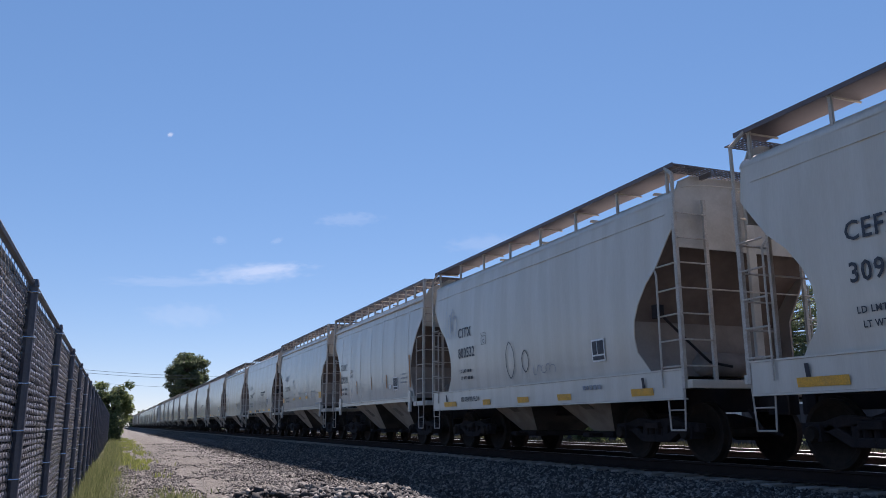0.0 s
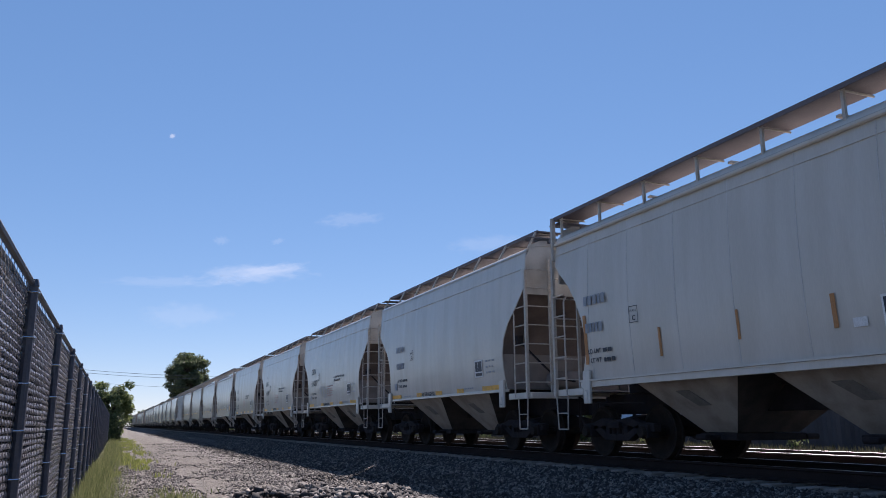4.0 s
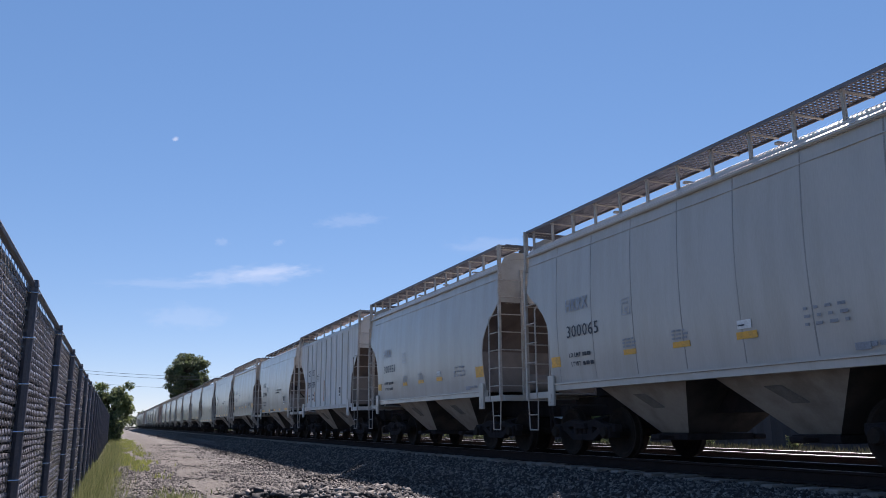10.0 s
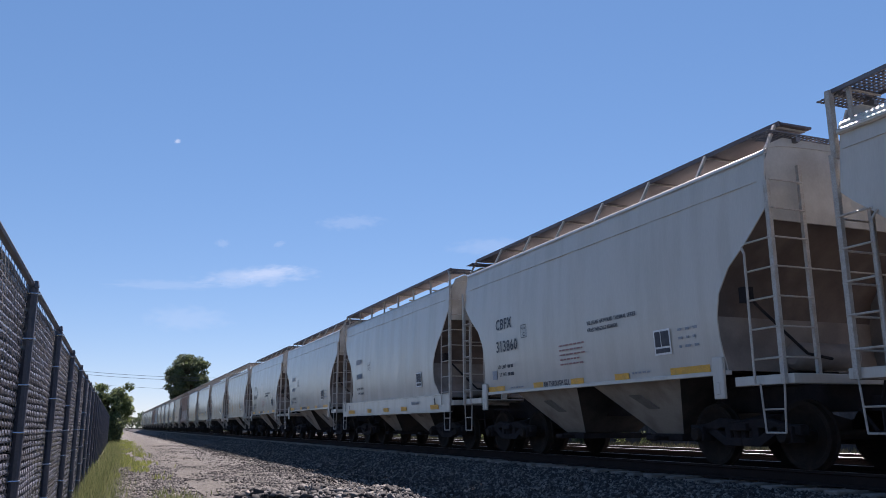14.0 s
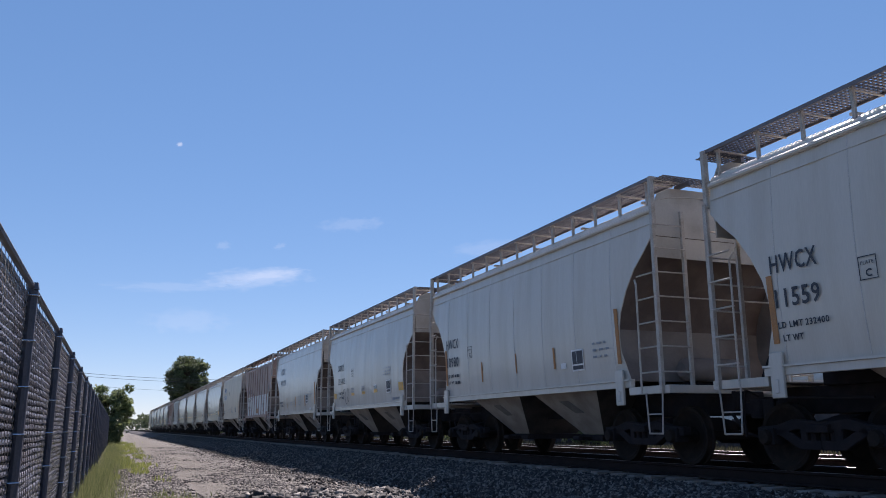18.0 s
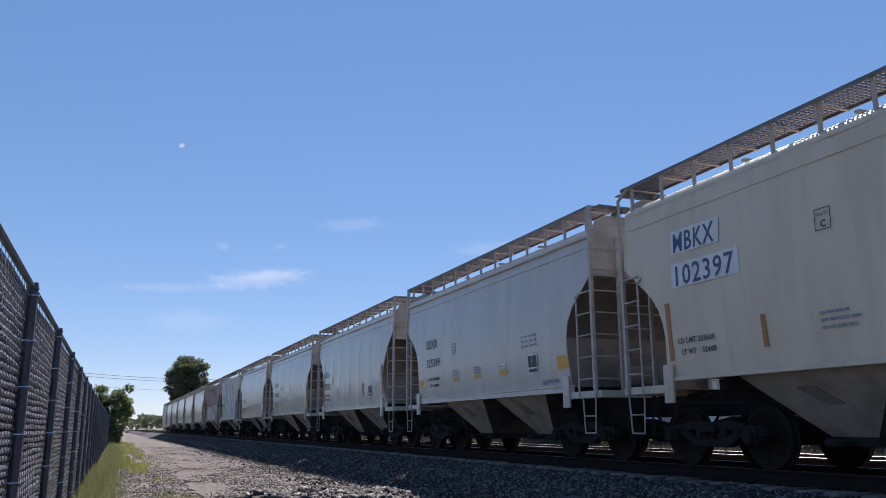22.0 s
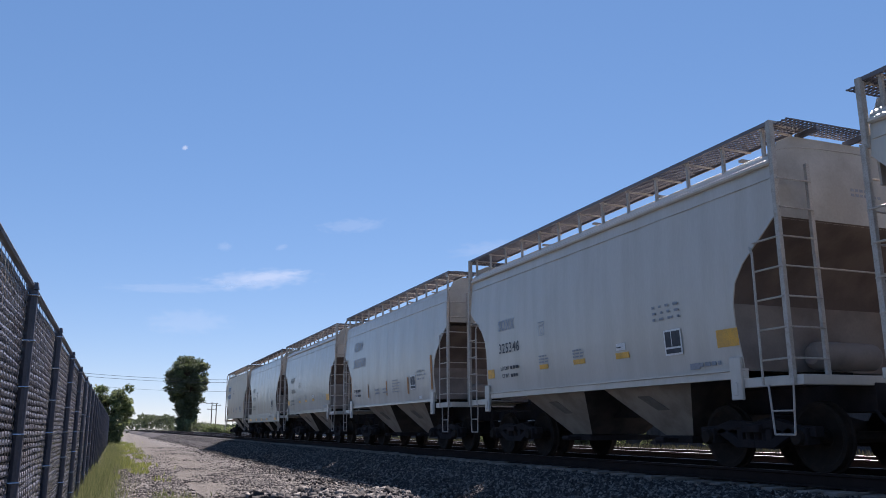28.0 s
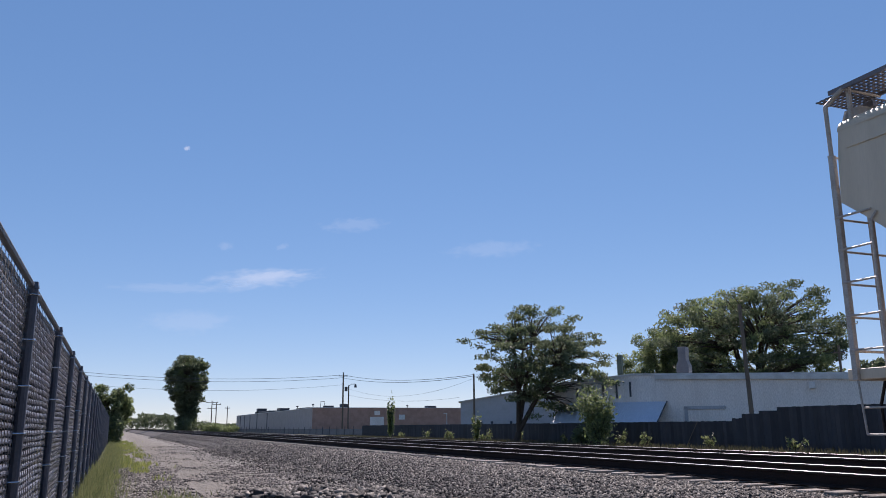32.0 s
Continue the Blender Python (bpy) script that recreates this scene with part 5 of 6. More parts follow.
def side_pose(y, z, dz, lift):
    """A place on the curved side wall that faces the fence; y from the trailing end."""
    if SURFACE["flat"]:
        return pose(-1.474 - lift, SURFACE["mid"] - y, z)
    u = (z + dz / 2 - 2.70) / 1.50
    tilt = math.atan(0.12 * u)
    return pose(-side_x(z + dz / 2) - lift, SURFACE["mid"] - y, z + dz / 2, 0, math.degrees(tilt), 0) @ pose(0, 0, -dz / 2)


def writing(car, text, size, y, z, mat, bold=0.0, width=1.0, name="lettering", label="", lift=0.014, span=0.0):
    """Words on the side that faces the fence; y: where they begin, from the trailing end."""
    part(name, lettering(text, size, mat, bold, width, span), car, None, label, side_pose(y, z, size * 0.7, lift))


def patch(car, name, mat, y, z, dy, dz, label="", lift=0.010):
    me = shared(("patch", dy, dz, mat.name), lambda s: s.box(-0.004, 0, -dy, 0, 0, dz), mat)
    part(name, me, car, None, label, side_pose(y, z, dz, lift - 0.004))


def bars(car, name, mat, y, z, lines, length, pitch=0.075, height=0.035, label="", seed=1, lift=0.012, gap=0.035):
    """Small writing that cannot be read, as rows of bars."""
    def make(s):
        rnd = random.Random(seed)
        for i in range(lines):
            at = 0.0
            while at < length * (0.75 + 0.25 * rnd.random()):
                w = rnd.uniform(0.05, 0.13)
                s.box(-0.003, 0, -at - w, -at, -i * pitch, -i * pitch + height)
                at += w + gap
    me = shared(("bars", mat.name, lines, length, pitch, height, seed, gap), make, mat)
    tagged(part(name, me, car, None, label, side_pose(y, z, -lines * pitch, lift)), kind="stuff")


def panel(car, y, z):
    """The black data panel with its white frame."""
    def frame_(s):
        s.box(-0.003, 0, -0.42, 0, 0, 0.40)

    def dark(s):
        for a, b, c, d in ((0.03, 0.17, 0.13, 0.37), (0.19, 0.39, 0.13, 0.37), (0.03, 0.39, 0.03, 0.10)):
            s.box(-0.006, -0.003, -b, -a, c, d)
    f = part("data_panel", shared("data_panel", frame_, M_STENCIL), car, None, "black data panel with a white frame", side_pose(y, z, 0.40, 0.008))
    part("panel_field", shared("panel_field", dark, M_BLACK), f)


def plate_c(car, y, z, mat=None):
    mat = mat or M_BLACK

    def square(s):
        for a, b, c, d in ((0, 0.25, 0, 0.010), (0, 0.25, 0.27, 0.28), (0, 0.010, 0, 0.28), (0.24, 0.25, 0, 0.28)):
            s.box(-0.003, 0, -b, -a, c, d)
    part("plate_mark", shared(("plate", mat.name), square, mat), car, None, "", side_pose(y, z, 0.28, 0.012))
    writing(car, "C", 0.125, y + 0.085, z + 0.035, mat, 0.003, name="plate_letter")
    writing(car, "PLATE", 0.06, y + 0.03, z + 0.18, mat, 0.0, name="plate_letter")


def scrawl(car, y, z, dy, dz, seed, mat=None, loops=5, r=0.012):
    """A painted scribble that spells nothing."""
    mat = mat or M_FADED
    def make(s):
        rnd = random.Random(seed)
        for k in range(loops):
            cy, cz = dy * (k + 0.5) / loops, dz * rnd.uniform(0.35, 0.65)
            a0, turn = rnd.uniform(0, 6), rnd.choice((3.2, 4.5, 5.6))
            ry, rz = dy / loops * rnd.uniform(0.4, 0.75), dz * rnd.uniform(0.3, 0.5)
            pts = []
            for i in range(14):
                a = a0 + turn * i / 13
                pts.append((0, -(cy + ry * math.cos(a)), cz + rz * math.sin(a)))
            for p, q in zip(pts, pts[1:]):
                d = (Vector(q) - Vector(p)).normalized().cross(Vector((1, 0, 0))) * r
                a, b = Vector(p), Vector(q)
                s.add([a - d, b - d, b + d, a + d], [(0, 1, 2, 3)])
    me = shared(("scrawl", dy, dz, seed, mat.name, loops, r), make, mat)
    part("scribble", me, car, None, "painted scribble", side_pose(y, z, dz, 0.016))


def hopper_car(style, paint, label, sill="angle", grate="open", end_paint=None, lower=None, seams=False):
    """A two-bay covered hopper car about its middle, on the rail top; its near side faces -x."""
    car = thing("hopper_car", label, "rail car", group="cars of the freight train")
    end_paint = end_paint or M_CREAM
    ribbed, tall = style == "ribbed", style == "tall"
    part("side_sheet", shared(("side", style, -1), lambda s: side_sheet(s, style, -1), M_GREY, smooth=not ribbed), car, paint)
    part("side_sheet", shared(("side", style, 1), lambda s: side_sheet(s, style, 1), M_GREY, smooth=not ribbed), car, paint)
    if lower:
        part("lower_side", shared("lower_side", lambda s: s.prism([(-3.8, 1.37), (3.8, 1.37), (3.9, 2.54), (-3.9, 2.54)], "x", -1.478, -1.474), M_GREY), car, lower, "white lower side")
    if ribbed:
        for i in range(10):
            upper = -4.25 + 0.86 * i
            if abs(upper) < 3.8:
                part("rib", shared("rib", rib, M_GREY, bevel=0.008), car, paint, "", pose(0, upper, 0))
    inset = LAYOUT[style][1]
    fit_y = Matrix.Diagonal((1, (5.03 - inset) / 5.03, 1, 1))
    flatten = pose(0, 0, 4.275 if style == "tall" else 4.165) @ Matrix.Diagonal((1, 1, 0.5 if style == "tall" else 0.75, 1)) @ pose(0, 0, -4.165)
    part("roof", shared("roof", roof, M_GREY, smooth=True), car, paint, "", flatten @ fit_y)
    if style in ("round", "old"):
        for turn in (Matrix.Identity(4), FLIP):
            part("roof_rail", shared("roof_rail", roof_rail, M_GREY, bevel=0.02), car, paint, "", turn @ fit_y)
    if seams or style == "old":
        for i in range(-3, 4):
            part("weld_seam", shared(("weld_seam", style == "tall"), lambda s: weld_seam(s, 4.2 if style == "tall" else 4.08), M_SEAM), car, M_SEAM_DARK if seams else None, "dirty dark upright weld" if seams else "", pose(0, SEAM * i, 0))
    mirror = Matrix.Diagonal((-1, 1, 1, 1))
    for way in (Matrix.Identity(4), FLIP):
        turn = way @ pose(0, -inset, 0)
        part("end_sheet", shared("end_sheet", end_sheet, M_CREAM), car, end_paint, "dusty cream upper end wall", turn)
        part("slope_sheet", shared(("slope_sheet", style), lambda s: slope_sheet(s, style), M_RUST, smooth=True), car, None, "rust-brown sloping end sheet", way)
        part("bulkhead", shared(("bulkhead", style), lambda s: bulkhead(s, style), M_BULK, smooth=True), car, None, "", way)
        if way == FLIP:
            if style in ("round", "old", "ribbed"):
                tagged(part("end_stencil", shared("end_stencil", end_stencil, M_FADED), car, None, "", way @ pose(-0.55, -inset, 0) @ mirror), kind="stuff")
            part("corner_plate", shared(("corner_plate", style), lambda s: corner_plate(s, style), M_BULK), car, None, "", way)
        if style == "deep":
            part("end_post", shared("end_post", end_post, M_CREAM, bevel=0.008), car, end_paint, "", turn)
        part("end_platform", shared("end_platform", end_platform, M_GREY, bevel=0.008), car, paint, "", turn)
        for side in (Matrix.Identity(4), mirror):
            part("side_ladder", shared("side_ladder", side_ladder, M_LADDER), car, None, "", turn @ side)
            part("end_ladder", shared("end_ladder", end_ladder, M_LADDER), car, None, "", turn @ side)
            part("stirrup_step", shared("stirrup", stirrup, M_LADDER), car, None, "", turn @ side)
            if sill != "deep":
                part("jacking_pad", shared("jacking_pad", jacking_pad, M_GREY, bevel=0.01), car, paint, "", way @ pose(0, EDGES[style][8][0] - 4.13, 0) @ side)
        part("cross_walkway", shared("cross_walkway", cross_walkway, M_MESH), car, None, "", turn @ pose(0, -0.22 if tall else 0, 0 if grate == "open" else -0.06))
        part("coupler", shared("coupler", coupler, M_UNDER, bevel=0.01), car, None, "black cast coupler", way)
        part("brake_pipe", shared("brake_pipe", brake_pipe, M_UNDER), car, None, "", turn)
    part("brake_gear", shared("brake_gear", brake_gear, M_UNDER), car)
    if style in ("tall", "deep"):
        part("brake_rod", shared("brake_rod", brake_rod, M_UNDER), car, None, "", pose(0, 4.13 - EDGES[style][8][0], 0))
    part("air_tank", shared("air_tank", air_tank, M_BULK, smooth=True), car, None, "dusty brown air tank", pose(0, 4.13 - EDGES[style][8][0], 0))
    part("brake_wheel", shared("brake_wheel", brake_wheel, M_UNDER), car)
    part("centre_sill", shared("centre_sill", centre_sill, M_UNDER, bevel=0.01), car)
    sill_mesh = {"angle": shared("side_sill", side_sill, M_GREY, bevel=0.006), "deep": shared("deep_sill", deep_sill, M_GREY, bevel=0.006), "through": shared("rub_bar", rub_bar, M_GREY, bevel=0.008)}[sill]
    flange = {"angle": shared("sill_flange", sill_flange, M_GREY), "deep": shared("deep_flange", deep_flange, M_GREY)}
    for turn in (Matrix.Identity(4), FLIP):
        b = part("side_sill", sill_mesh, car, paint, "", turn)
        if sill in flange:
            part("sill_flange", flange[sill], b, paint)
        if sill == "deep":
            part("sill_flange", flange[sill], b, paint, "", pose(0, 0, -0.445))
    for y in (-1.55, 1.55):
        h = part("hopper", shared("hopper", hopper, M_DUSTY), car, None, "dusty grey sloping discharge hopper", pose(0, y, 0))
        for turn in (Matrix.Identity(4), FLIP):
            part("hopper_end", shared("hopper_end", hopper_end, M_END_SHADE), h, None, "grimy dark brown end slope", turn)
        part("bracket_plate", shared("slant_patch", slant_patch, M_HOPPER_PATCH), h, None, "dusty slanted bracket plate")
        part("outlet_gate", shared("gate", gate, M_UNDER, bevel=0.01), h)
    grate_mesh = shared("walkway", walkway, M_MESH) if grate == "open" else shared("walkway_close", walkway_close, M_GRATE)
    w = part("walkway", grate_mesh, car, None, "dark steel roof walkway grating", (pose(0.30, 0, 0.05) if tall else Matrix.Identity(4)) @ fit_y)
    part("walkway", shared("far_walkway", far_walkway, M_GRATE), car)
    count = 13 if grate == "open" else 8
    for i in range(count):
        part("bracket", shared("lean_bracket", lean_bracket, M_LADDER) if tall else shared("bracket", bracket, M_LADDER), w, None, "", pose(0, (-5.0 + 10.0 * i / (count - 1)) if tall else (-4.85 + 9.7 * i / (count - 1)), 0))
    for turn in () if tall else (Matrix.Identity(4), Matrix.Diagonal((1, -1, 1, 1))):
        part("end_bracket", shared(("end_bracket", sill), square_bracket if sill == "angle" else end_bracket, M_LADDER), w, None, "", turn)
    for y in (-3.3, -1.1, 1.1, 3.3):
        part("hatch", shared("hatch", hatch, M_DUSTY, smooth=True), car, None, "", pose(0, y, 0))
    for y in (-TRUCK, TRUCK):
        t = part("truck", shared("bolster", bolster, M_UNDER, bevel=0.01), car, None, "black cast steel truck", pose(0, y, 0))
        for turn in (Matrix.Identity(4), FLIP):
            part("side_frame", shared("side_frame", side_frame, M_UNDER, bevel=0.012), t, None, "", turn)
            part("spring_group", shared("springs", springs, M_UNDER), t, None, "", turn)
            for k in (-0.889, 0.889):
                part("bearing_cap", shared("bearing_cap", bearing_cap, M_WHEEL), t, None, "", turn @ pose(-1.14, k, 0.457))
        for k in (-0.889, 0.889):
            ws = part("wheelset", shared("wheelset", wheelset, M_WHEEL, smooth=True), t)
            ws.matrix_parent_inverse = pose(0, k, 0.457)
            WHEELSETS.append(ws)
    return car


TRUCK = 3.79
WHEELSETS = []
CARS = []
# which car, how it is built, its marks; the trailing end's place along the train comes first
GREY_LABEL = "light grey rounded covered hopper car with rust-brown ends"
TRAIN = [
    (-204.18, "deep", M_GREY_B, "deep", "shut", "CEFX", "309", "e"),
    (-192.29, "deep", M_GREY_B, "deep", "shut", "CITX", "800532", "gs"),
    (-181.18, "old", M_GREY, "angle", "open", "SOXX", "329591", "r"),
    (-169.65, "round", M_GREY_D, "angle", "open", "HKRX", "300296", "y"),
    (-158.46, "tall", M_GREY, "through", "shut", "CITX", "221518", "tg"),
    (-146.93, "old", M_GREY, "angle", "shut", "", "", "r"),
    (-135.54, "tall", M_GREY, "through", "shut", "", "", "t"),
    (-123.90, "tall", M_GREY, "through", "shut", "CBFX", "314097", "tgw"),
    (-112.33, "tall", M_GREY, "through", "shut", "CBFX", "314269", "tgw"),
    (-100.75, "tall", M_GREY, "through", "shut", "CBFX", "314356", "tgw"),
    (-89.09, "round", M_GREY, "angle", "open", "SOXX", "325375", "y"),
    (-77.66, "round", M_GREY, "angle", "open", "CBFX", "316631", "y"),
    (-66.24, "round", M_GREY_D, "angle", "open", "HKRX", "300065", "yh"),
    (-54.75, "round", M_GREY_D, "angle", "open", "HKRX", "300351", "y"),
    (-43.49, "ribbed", M_WHITE, "angle", "shut", "CE FX", "309 329", "k"),
    (-32.14, "tall", M_GREY, "through", "shut", "CITX", "221886", "t"),
    (-20.41, "round", M_GREY, "angle", "open", "CBFX", "316656", "y"),
    (-9.26, "tall", M_GREY, "through", "shut", "CBFX", "313860", "tw"),
    (2.19, "deep", M_GREY_B, "deep", "shut", "", "", "s"),
    (13.61, "tall", M_GREY, "through", "shut", "", "", "tg"),
    (25.24, "tall", M_GREY, "through", "shut", "CEFX", "304648", "tw"),
    (36.68, "old", M_GREY_B, "angle", "open", "HWCX", "11559", "r"),
    (48.13, "old", M_GREY_B, "angle", "open", "HWCX", "10980", "r"),
    (59.90, "round", M_GREY, "angle", "open", "SOXX", "325413", "yg"),
    (71.45, "slant", M_GREY, "angle", "open", "CBFX", "305124", "rb"),
    (82.84, "ribbed", M_BROWN, "angle", "shut", "RG CX", "10 67", "kl"),
    (94.57, "slant", M_TAN, "through", "open", "MBKX", "102397", "m"),
    (105.77, "round", M_GREY, "angle", "open", "SOXX", "325349", "y"),
    (117.04, "old", M_GREY_B, "angle", "open", "MBKX", "102562", "r"),
    (128.72, "round", M_GREY_D, "angle", "open", "HKRX", "300360", "y"),
    (140.27, "round", M_GREY_D, "angle", "open", "HKRX", "300355", "y"),
    (151.44, "ribbed", M_WHITE, "angle", "shut", "CE FX", "309 223", "k"),
    (163.05, "ribbed", M_BROWN, "angle", "shut", "", "", "kl"),
    (174.65, "old", M_GREY_B, "angle", "open", "HWCX", "12168", "r"),
    (186.44, "round", M_GREY, "angle", "open", "SOXX", "325346", "y"),
    (198.21, "slant", M_GREY, "through", "open", "CBFX", "305698", "rb"),
    (209.81, "round", M_GREY_D, "angle", "open", "HKRX", "300106", "y"),
    (221.18, "deep", M_GREY_B, "deep", "shut", "CBFX", "311942", "s"),
    (233.01, "slant", M_TAN, "through", "open", "MBKX", "102385", "m"),
]


# by style: where the words begin and where the data panel stands, from the trailing end; how long one figure is
PLACES = {"round": (1.63, 7.58, 0.195), "tall": (1.48, 7.30, 0.173), "old": (0.97, 7.22, 0.158), "deep": (1.38, 7.55, 0.165), "ribbed": (1.50, 6.9, 0.17), "slant": (1.30, 7.38, 0.245)}
PLATES = {"round": (3.50, 2.43), "tall": (2.72, 2.43), "old": (2.36, 2.26), "deep": (2.78, 2.44), "ribbed": (3.24, 2.46), "slant": (4.18, 2.98)}


def ring(car, y, z, ry, rz, mat, r=0.012):
    """A painted loop."""
    def make(s):
        pts = [Vector((0, -ry * math.cos(a * 0.42), rz * math.sin(a * 0.42) + 0.06 * rz * math.sin(a * 2.1))) for a in range(16)]
        for p, q in zip(pts, pts[1:]):
            d = (q - p).normalized().cross(Vector((1, 0, 0))) * r
            s.add([p - d, q - d, q + d, p + d], [(0, 1, 2, 3)])
    part("scribble", shared(("ring", ry, rz, mat.name), make, mat), car, None, "painted loop", side_pose(y, z, 0, 0.016))


def letter(car, k, style, sill, mark, number, marks):
    """The words, panels, stains and scribbles on one car's side."""
    flat = style == "ribbed"
    SURFACE["flat"], SURFACE["mid"] = flat, LAYOUT[style][0]
    pen = M_BLACK
    start, board, figure = PLACES[style]
    mark_pen = M_PALE_BLUE if ("y" in marks and number not in ("300106", "325349", "325413")) or "b" in marks or (mark == "MBKX" and "r" in marks) else M_BLACK
    if flat and mark:
        for i, (a, b) in enumerate(zip(mark.split(), number.split())):
            writing(car, a, 0.34, start + 0.80 * i, 2.74, pen, 0.006, 0.85, "reporting_mark", span=0.37)
            writing(car, b, 0.34, start - 0.03 + 0.80 * i, 2.23, pen, 0.006, 0.85, "car_number", span=0.53 if len(b) > 2 else 0.38)
    elif mark:
        high = 0.54 if "m" in marks else 0.0
        big = 0.44 if "b" in marks or "m" in marks else 0.34
        if high:
            patch(car, "white_field", M_STENCIL, 1.32, 3.24, 1.10, 0.38, "white painted field", 0.008)
            patch(car, "white_field", M_STENCIL, 1.30, 2.71, 1.50, 0.38, "white painted field", 0.008)
        z1, z2 = (3.29, 2.70) if "b" in marks else (3.27, 2.74) if high else (2.58, 2.12) if style == "old" else (2.72, 2.22)
        writing(car, mark, big, start + (0.06 if high else 0), z1, M_BLUE_INK if high else mark_pen, 0.004, 1.0, "reporting_mark", span=1.06 if "b" in marks else 0.96 if high else 0.80)
        if style == "round":
            figure, big = (0.185, 0.32) if mark == "HKRX" else (0.165, 0.31)
        writing(car, number, big, start + (0.04 if high else 0), z2, M_BLUE_INK if high else M_PALE_BLUE if "b" in marks else pen, 0.001 if style == "round" else 0.005, 1.0, "car_number", span=figure * len(number) * (0.93 if high else 1))
    else:
        bars(car, "lettering", M_FADED, start, 2.73, 2, 0.7, 0.5, 0.17, seed=k)
    if "b" not in marks:
        plate_c(car, *PLATES[style], M_PALE_BLUE if mark_pen == M_PALE_BLUE else M_BLACK)
    writing(car, "LD LMT", 0.115, start + 0.04, 1.85, pen, 0.002, 1.0, "load_limit", span=0.42)
    writing(car, "LT WT", 0.115, start + 0.10, 1.68, pen, 0.002, 1.0, "light_weight", span=0.34)
    weights = {"314269": ("232500", "53500"), "314097": ("232800", "53200"), "304648": ("223400", "53800"), "311942": ("232700", "53300"), "309 329": ("231400", "54600"), "102397": ("233600", "52400"), "11559": ("232400", "")}
    if number in weights:
        for z, words in zip((1.85, 1.68), weights[number]):
            if words:
                writing(car, words, 0.115, start + (0.80 if flat else 0.50 if len(words) > 5 else 0.57), z, pen, 0.002, 1.0, "load_limit", span=0.062 * len(words))
    else:
        bars(car, "lettering", pen, start + 0.52, 1.85, 2, 0.30, 0.17, 0.07, seed=k % 7 + 50)
    if number == "314269":
        scrawl(car, 1.66, 3.16, 0.26, 0.10, 91, M_BLACK, 4, 0.008)
        bars(car, "maker_line", M_BLACK, 1.66, 3.14, 1, 0.5, 0.04, 0.018, seed=31)
    if mark != "HKRX":
        panel(car, board, 1.63 if style == "old" else 1.69)
    if "y" in marks:
        for y, z, w, h in ((0.98, 1.70, 0.34, 0.20), (3.46, 1.755, 0.36, 0.09), (4.79, 1.755, 0.41, 0.09), (6.20, 1.75, 0.40, 0.10)):
            patch(car, "reflector", M_ORANGE, y, z, w, h)
        patch(car, "reflector", M_ORANGE, 8.78, 1.71, 0.44, 0.25, "yellow-orange reflective square")
        for y in (3.46, 4.79):
            bars(car, "lettering", M_FADED, y, 2.00, 3, 0.34, 0.06, 0.03, seed=3)
        patch(car, "notice", M_STENCIL, 6.24, 1.89, 0.27, 0.12)
        bars(car, "lettering", M_BLACK, 6.26, 1.93, 1, 0.2, 0.05, 0.02, seed=8, lift=0.016)
        bars(car, "lettering", M_FADED, 7.34 if mark != "HKRX" else 7.44, 2.46 if mark != "HKRX" else 2.00, 3, 0.66, 0.10, 0.04, seed=4, gap=0.11)
        bars(car, "lettering", M_FADED, 8.35, 1.47, 1, 0.5, 0.1, 0.06, seed=9)
        patch(car, "notice", M_FADED, 8.12, 1.44, 0.22, 0.09)
    if "t" in marks:
        for y, w in ((0.93, 0.82), (3.10, 0.40), (4.60, 0.46), (6.08, 0.42), (7.62, 0.92)):
            patch(car, "reflector", M_ORANGE, y, 1.36, w, 0.11, "yellow reflective strip")
        writing(car, "ARI THROUGH SILL", 0.15, 3.54, 1.365, M_BLACK, 0.003, 0.85, "maker_line", span=1.02)
        bars(car, "lettering", M_FADED, 2.05, 1.40, 1, 0.6, 0.06, 0.03, seed=2)
        bars(car, "lettering", M_FADED, 6.6, 1.44, 1, 0.7, 0.06, 0.03, seed=7)
        bars(car, "lettering", M_FADED, 7.92, 2.02, 3, 0.5, 0.13, 0.04, seed=11, gap=0.09)
        patch(car, "notice", M_FADED, 1.20, 1.62, 0.24, 0.2)
    if "w" in marks:
        bars(car, "lettering", M_RED, 4.29, 2.10, 5, 0.95, 0.09, 0.028, "red warning lines too small to read", seed=6)
    if "w" in marks or number == "221518" or number == "221886":
        writing(car, "WILLIAMS HAYWARD THERMAL SERIES", 0.10, 5.35, 2.40, M_BLACK, 0.002, 0.8, "coating_note", span=1.52)
        writing(car, "APPLIED PARAGOULD ARKANSAS", 0.10, 5.35, 2.27, M_BLACK, 0.002, 0.8, "coating_note", span=0.98)
    if "s" in marks or "e" in marks:
        for y, w in ((0.44, 0.80), (2.83, 0.4), (4.60, 0.5), (6.30, 0.5), (8.75, 0.6)):
            patch(car, "reflector", M_ORANGE, y, 1.04, w, 0.12, "yellow reflective strip", 0.118)
        for y in (0.60, 9.08):
            patch(car, "slot", M_BLACK, y, 1.13, 0.07, 0.2, "", 0.116)
        bars(car, "lettering", M_FADED, 7.25, 1.2, 1, 0.7, 0.1, 0.08, seed=12, lift=0.105)
        if "g" in marks or number == "800532":
            writing(car, "ARI CENTER FLOW", 0.16, 1.55, 1.14, M_BLACK, 0.003, 0.85, "maker_line", lift=0.105, span=1.1)
    streaks = []
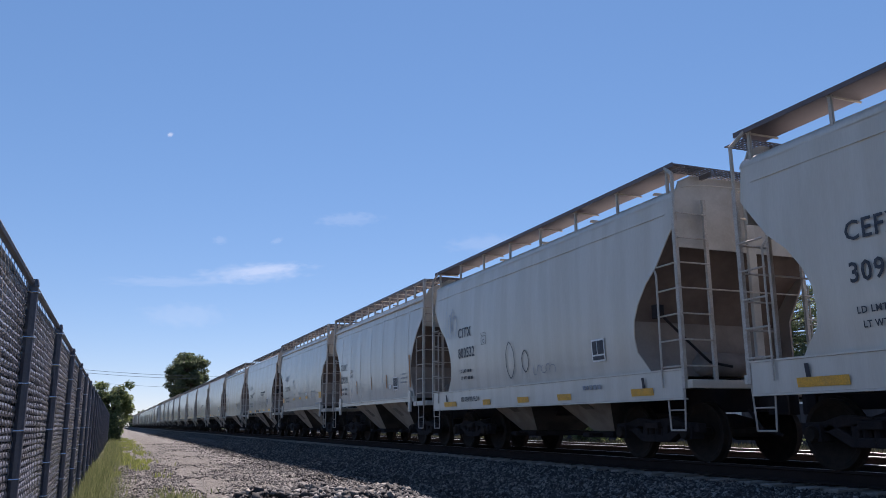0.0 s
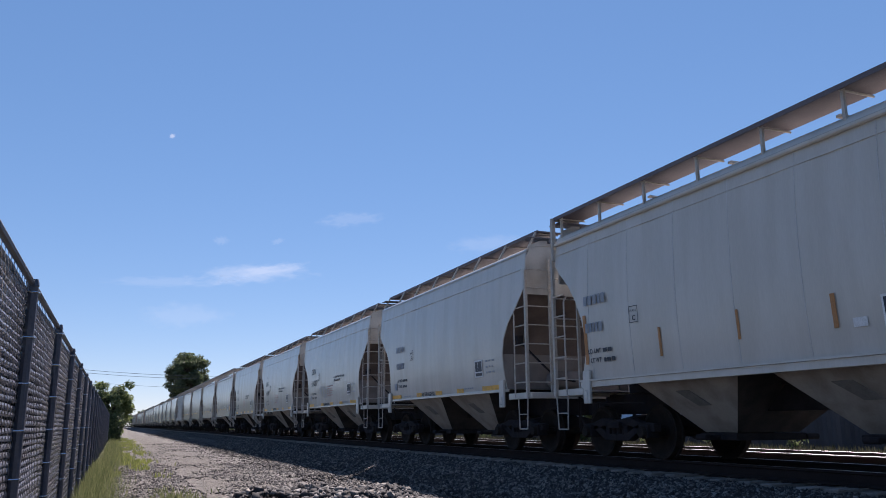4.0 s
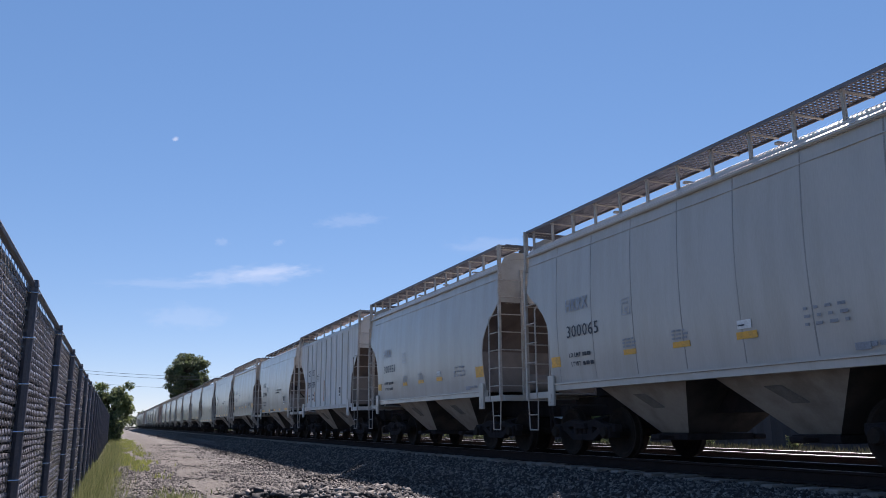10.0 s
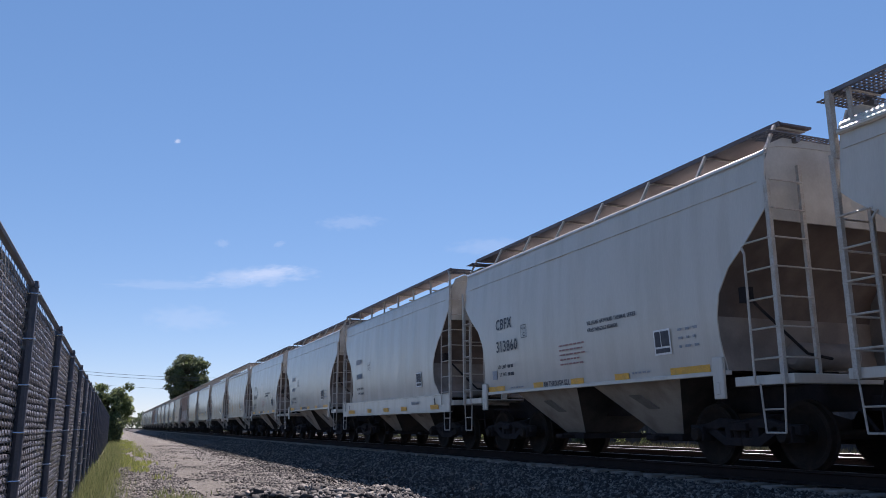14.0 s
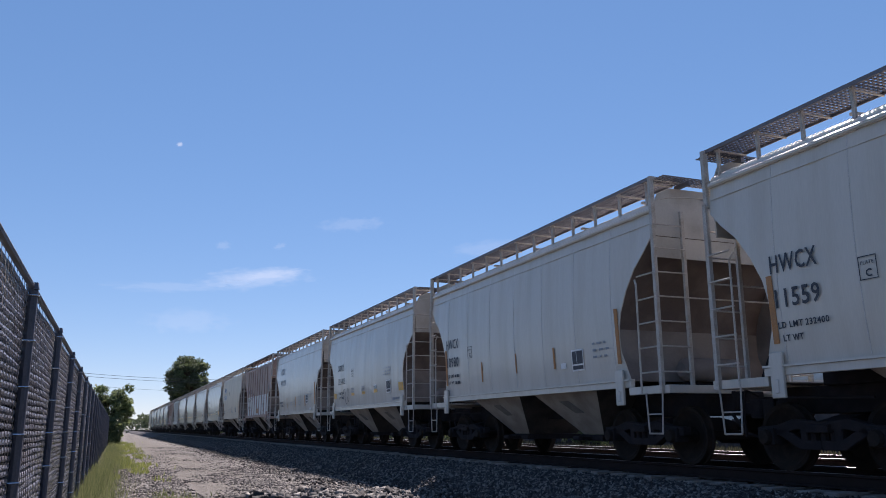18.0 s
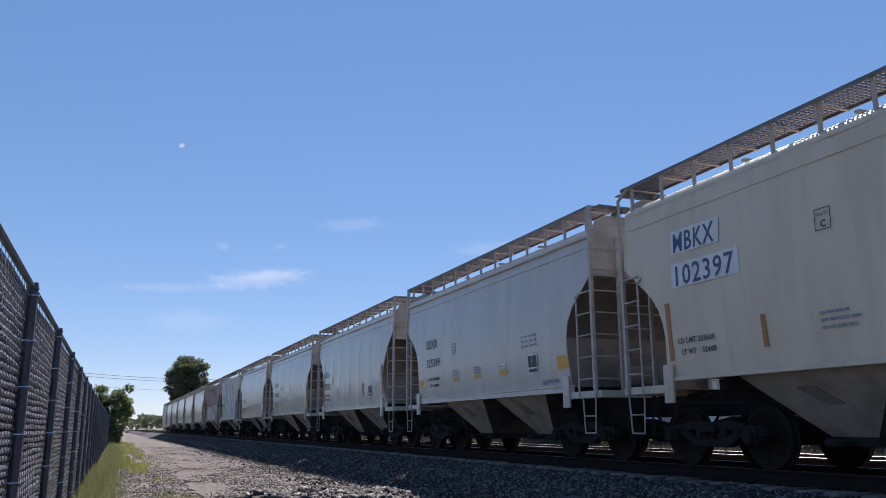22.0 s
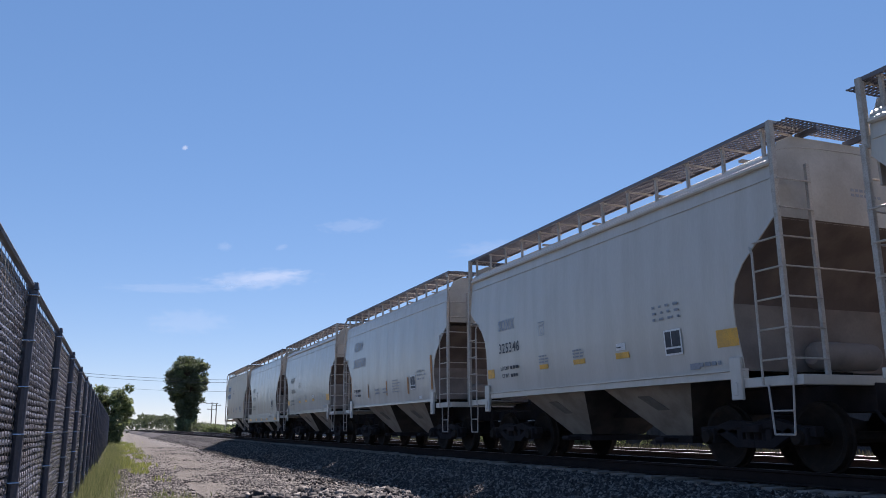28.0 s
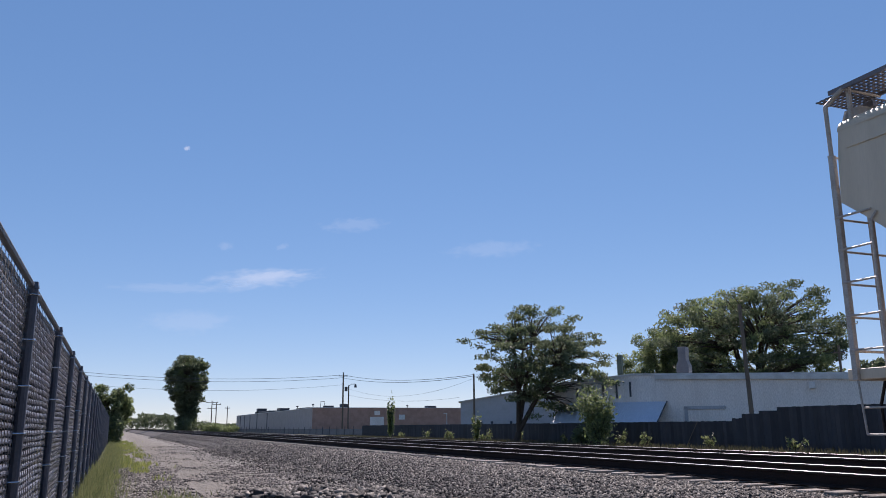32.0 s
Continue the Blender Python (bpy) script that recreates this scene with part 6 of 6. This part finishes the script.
    if style == "old":
        streaks = [(0.90, 1.66, 0.10, 0.90), (3.10, 1.65, 0.06, 0.46), (4.88, 1.74, 0.05, 0.42), (6.52, 1.72, 0.07, 0.42), (8.74, 1.66, 0.10, 0.95)]
        bars(car, "lettering", M_FADED, 7.98, 2.06, 3, 0.55, 0.12, 0.04, seed=k % 4 + 20, gap=0.09)
        patch(car, "notice", M_STENCIL, 6.80, 1.70, 0.2, 0.11)
    elif "b" in marks:
        streaks = [(0.95, 1.62, 0.07, 0.80), (3.06, 1.60, 0.07, 0.46), (5.08, 1.60, 0.08, 0.46), (7.10, 1.58, 0.12, 0.48), (9.05, 1.62, 0.13, 0.93)]
        bars(car, "lettering", M_FADED, 5.69, 2.02, 5, 0.72, 0.085, 0.03, seed=23)
        bars(car, "lettering", M_FADED, 7.97, 2.16, 3, 0.6, 0.11, 0.04, seed=24, gap=0.10)
        patch(car, "notice", M_STENCIL, 8.05, 1.40, 0.24, 0.09)
        for y in (1.55, 3.9, 4.7):
            bars(car, "lettering", M_FADED, y, 1.80, 2, 0.4, 0.11, 0.05, seed=25)
    elif "m" in marks:
        streaks = [(1.10, 1.60, 0.10, 0.90), (3.10, 1.64, 0.08, 0.44), (5.15, 1.62, 0.07, 0.40), (9.05, 1.62, 0.11, 0.85)]
        bars(car, "lettering", M_FADED, 4.1, 1.95, 3, 0.5, 0.09, 0.035, seed=26)
        bars(car, "lettering", M_FADED, 5.6, 2.05, 5, 0.6, 0.085, 0.03, seed=27)
    elif flat:
        streaks = [(1.36, 1.60, 0.10, 0.92), (2.74, 1.60, 0.11, 0.45), (4.42, 1.60, 0.10, 0.85)] if "l" not in marks else [(3.0, 1.56, 0.06, 0.33), (6.94, 1.60, 0.10, 0.46)]
        if "l" in marks:
            patch(car, "rust_patch", M_RUSTMARK, 4.78, 1.50, 0.44, 0.28, "orange rust patch")
    for y, z, dy, dz in streaks:
        patch(car, "rust_streak", M_RUSTMARK, y, z, dy, dz, "orange rust streak")
    if k == 1:
        ring(car, 4.25, 1.97, 0.20, 0.38, M_BLACK)
        ring(car, 4.95, 1.90, 0.15, 0.22, M_BLACK)
        scrawl(car, 5.27, 1.60, 0.9, 0.18, 79, M_FADED, 5, 0.008)
        scrawl(car, 0.55, 2.75, 0.7, 0.75, 77, M_PALE_BLUE, 4)
    elif k == 4:
        scrawl(car, 4.50, 1.60, 0.95, 0.64, 21, M_BLACK, 3, 0.014)
        ring(car, 5.70, 1.98, 0.26, 0.36, M_BLACK)
        ring(car, 6.12, 1.92, 0.24, 0.34, M_BLACK)
        scrawl(car, 6.50, 1.52, 1.05, 0.34, 22, M_BLACK, 5, 0.014)
        scrawl(car, 1.20, 1.62, 1.5, 0.48, 23, M_FADED, 6)
    elif k == 7:
        scrawl(car, 2.92, 1.80, 0.95, 0.42, 36, M_FADED, 5, 0.016)
        scrawl(car, 3.75, 1.62, 0.85, 0.42, 37, M_FADED, 4, 0.016)
    elif k == 23:
        scrawl(car, 2.35, 1.50, 0.80, 0.56, 118, M_BLACK, 3, 0.018)
    elif "g" in marks:
        rnd = random.Random(k + 3)
        for i in range(2):
            scrawl(car, 3.0 + 1.7 * i + rnd.uniform(-0.3, 0.3), 1.55 + rnd.uniform(0, 0.12), rnd.uniform(0.7, 1.0), rnd.uniform(0.22, 0.36), k * 5 + i, M_FADED, 5, 0.010)


SURGE = {3: 0.04, 6: 0.12, 7: -0.12, 8: -0.03, 10: -0.03, 12: -0.03, 14: -0.03, 20: 0.03, 21: -0.06, 22: -0.2, 23: 0.2, 24: 0.06, 29: 0.1, 31: -0.07}     # slack running in and out, in metres


def train_run(t):
    """How far the train has come since 16 s."""
    u = t - 16
    return 13.7164 * u + 0.02648 * u * u - 0.0000458 * u ** 3 + SURGE.get(t, 0.0)


def build_train():
    for k, (end, style, paint, sill, grate, mark, number, marks) in enumerate(TRAIN):
        label = GREY_LABEL
        if style == "ribbed":
            label = "white ribbed covered hopper car with cream ends" if paint == M_WHITE else "brown ribbed covered hopper car with a white lower side"
        elif paint == M_TAN:
            label = "tan rounded covered hopper car with rust-stained sides"
        elif sill == "deep":
            label = "pale grey covered hopper car with a deep side sill"
        elif "r" in marks:
            label = "light grey covered hopper car with orange rust streaks"
        elif "g" in marks:
            label = "light grey covered hopper car with painted scribbles"
        car = hopper_car(style, paint, label, sill, grate, paint if style == "ribbed" else None, M_WHITE if "l" in marks else None, "h" in marks)
        CARS.append((car, end - LAYOUT[style][0]))
        letter(car, k, style, sill, mark, number, marks)


build_train()


def motions():
    times = [float(i) for i in range(33)]
    for car, end in CARS:
        walk(car, [(t, LINE @ pose(NEAR_TRACK, end - train_run(t), RAIL)) for t in times])
    for c, at, drift, tilt in CLOUDS:
        walk(c, [(t, pose(*(a + d * t / 32 for a, d in zip(at, drift)), 0, tilt, -14)) for t in (0.0, 32.0)])
    first = WHEELSETS[0]
    rows = []
    for i in range(961):
        t = i / 30
        rows.append((t, pose(0, 0, 0, math.degrees((train_run(t) - train_run(0)) / 0.457), 0, 0)))
    walk(first, rows)
    act, slot = first.animation_data.action, first.animation_data.action_slot
    for ws in WHEELSETS[1:]:
        ws.rotation_mode = "QUATERNION"
        keys = ws.animation_data_create()
        keys.action = act
        keys.action_slot = slot


motions()
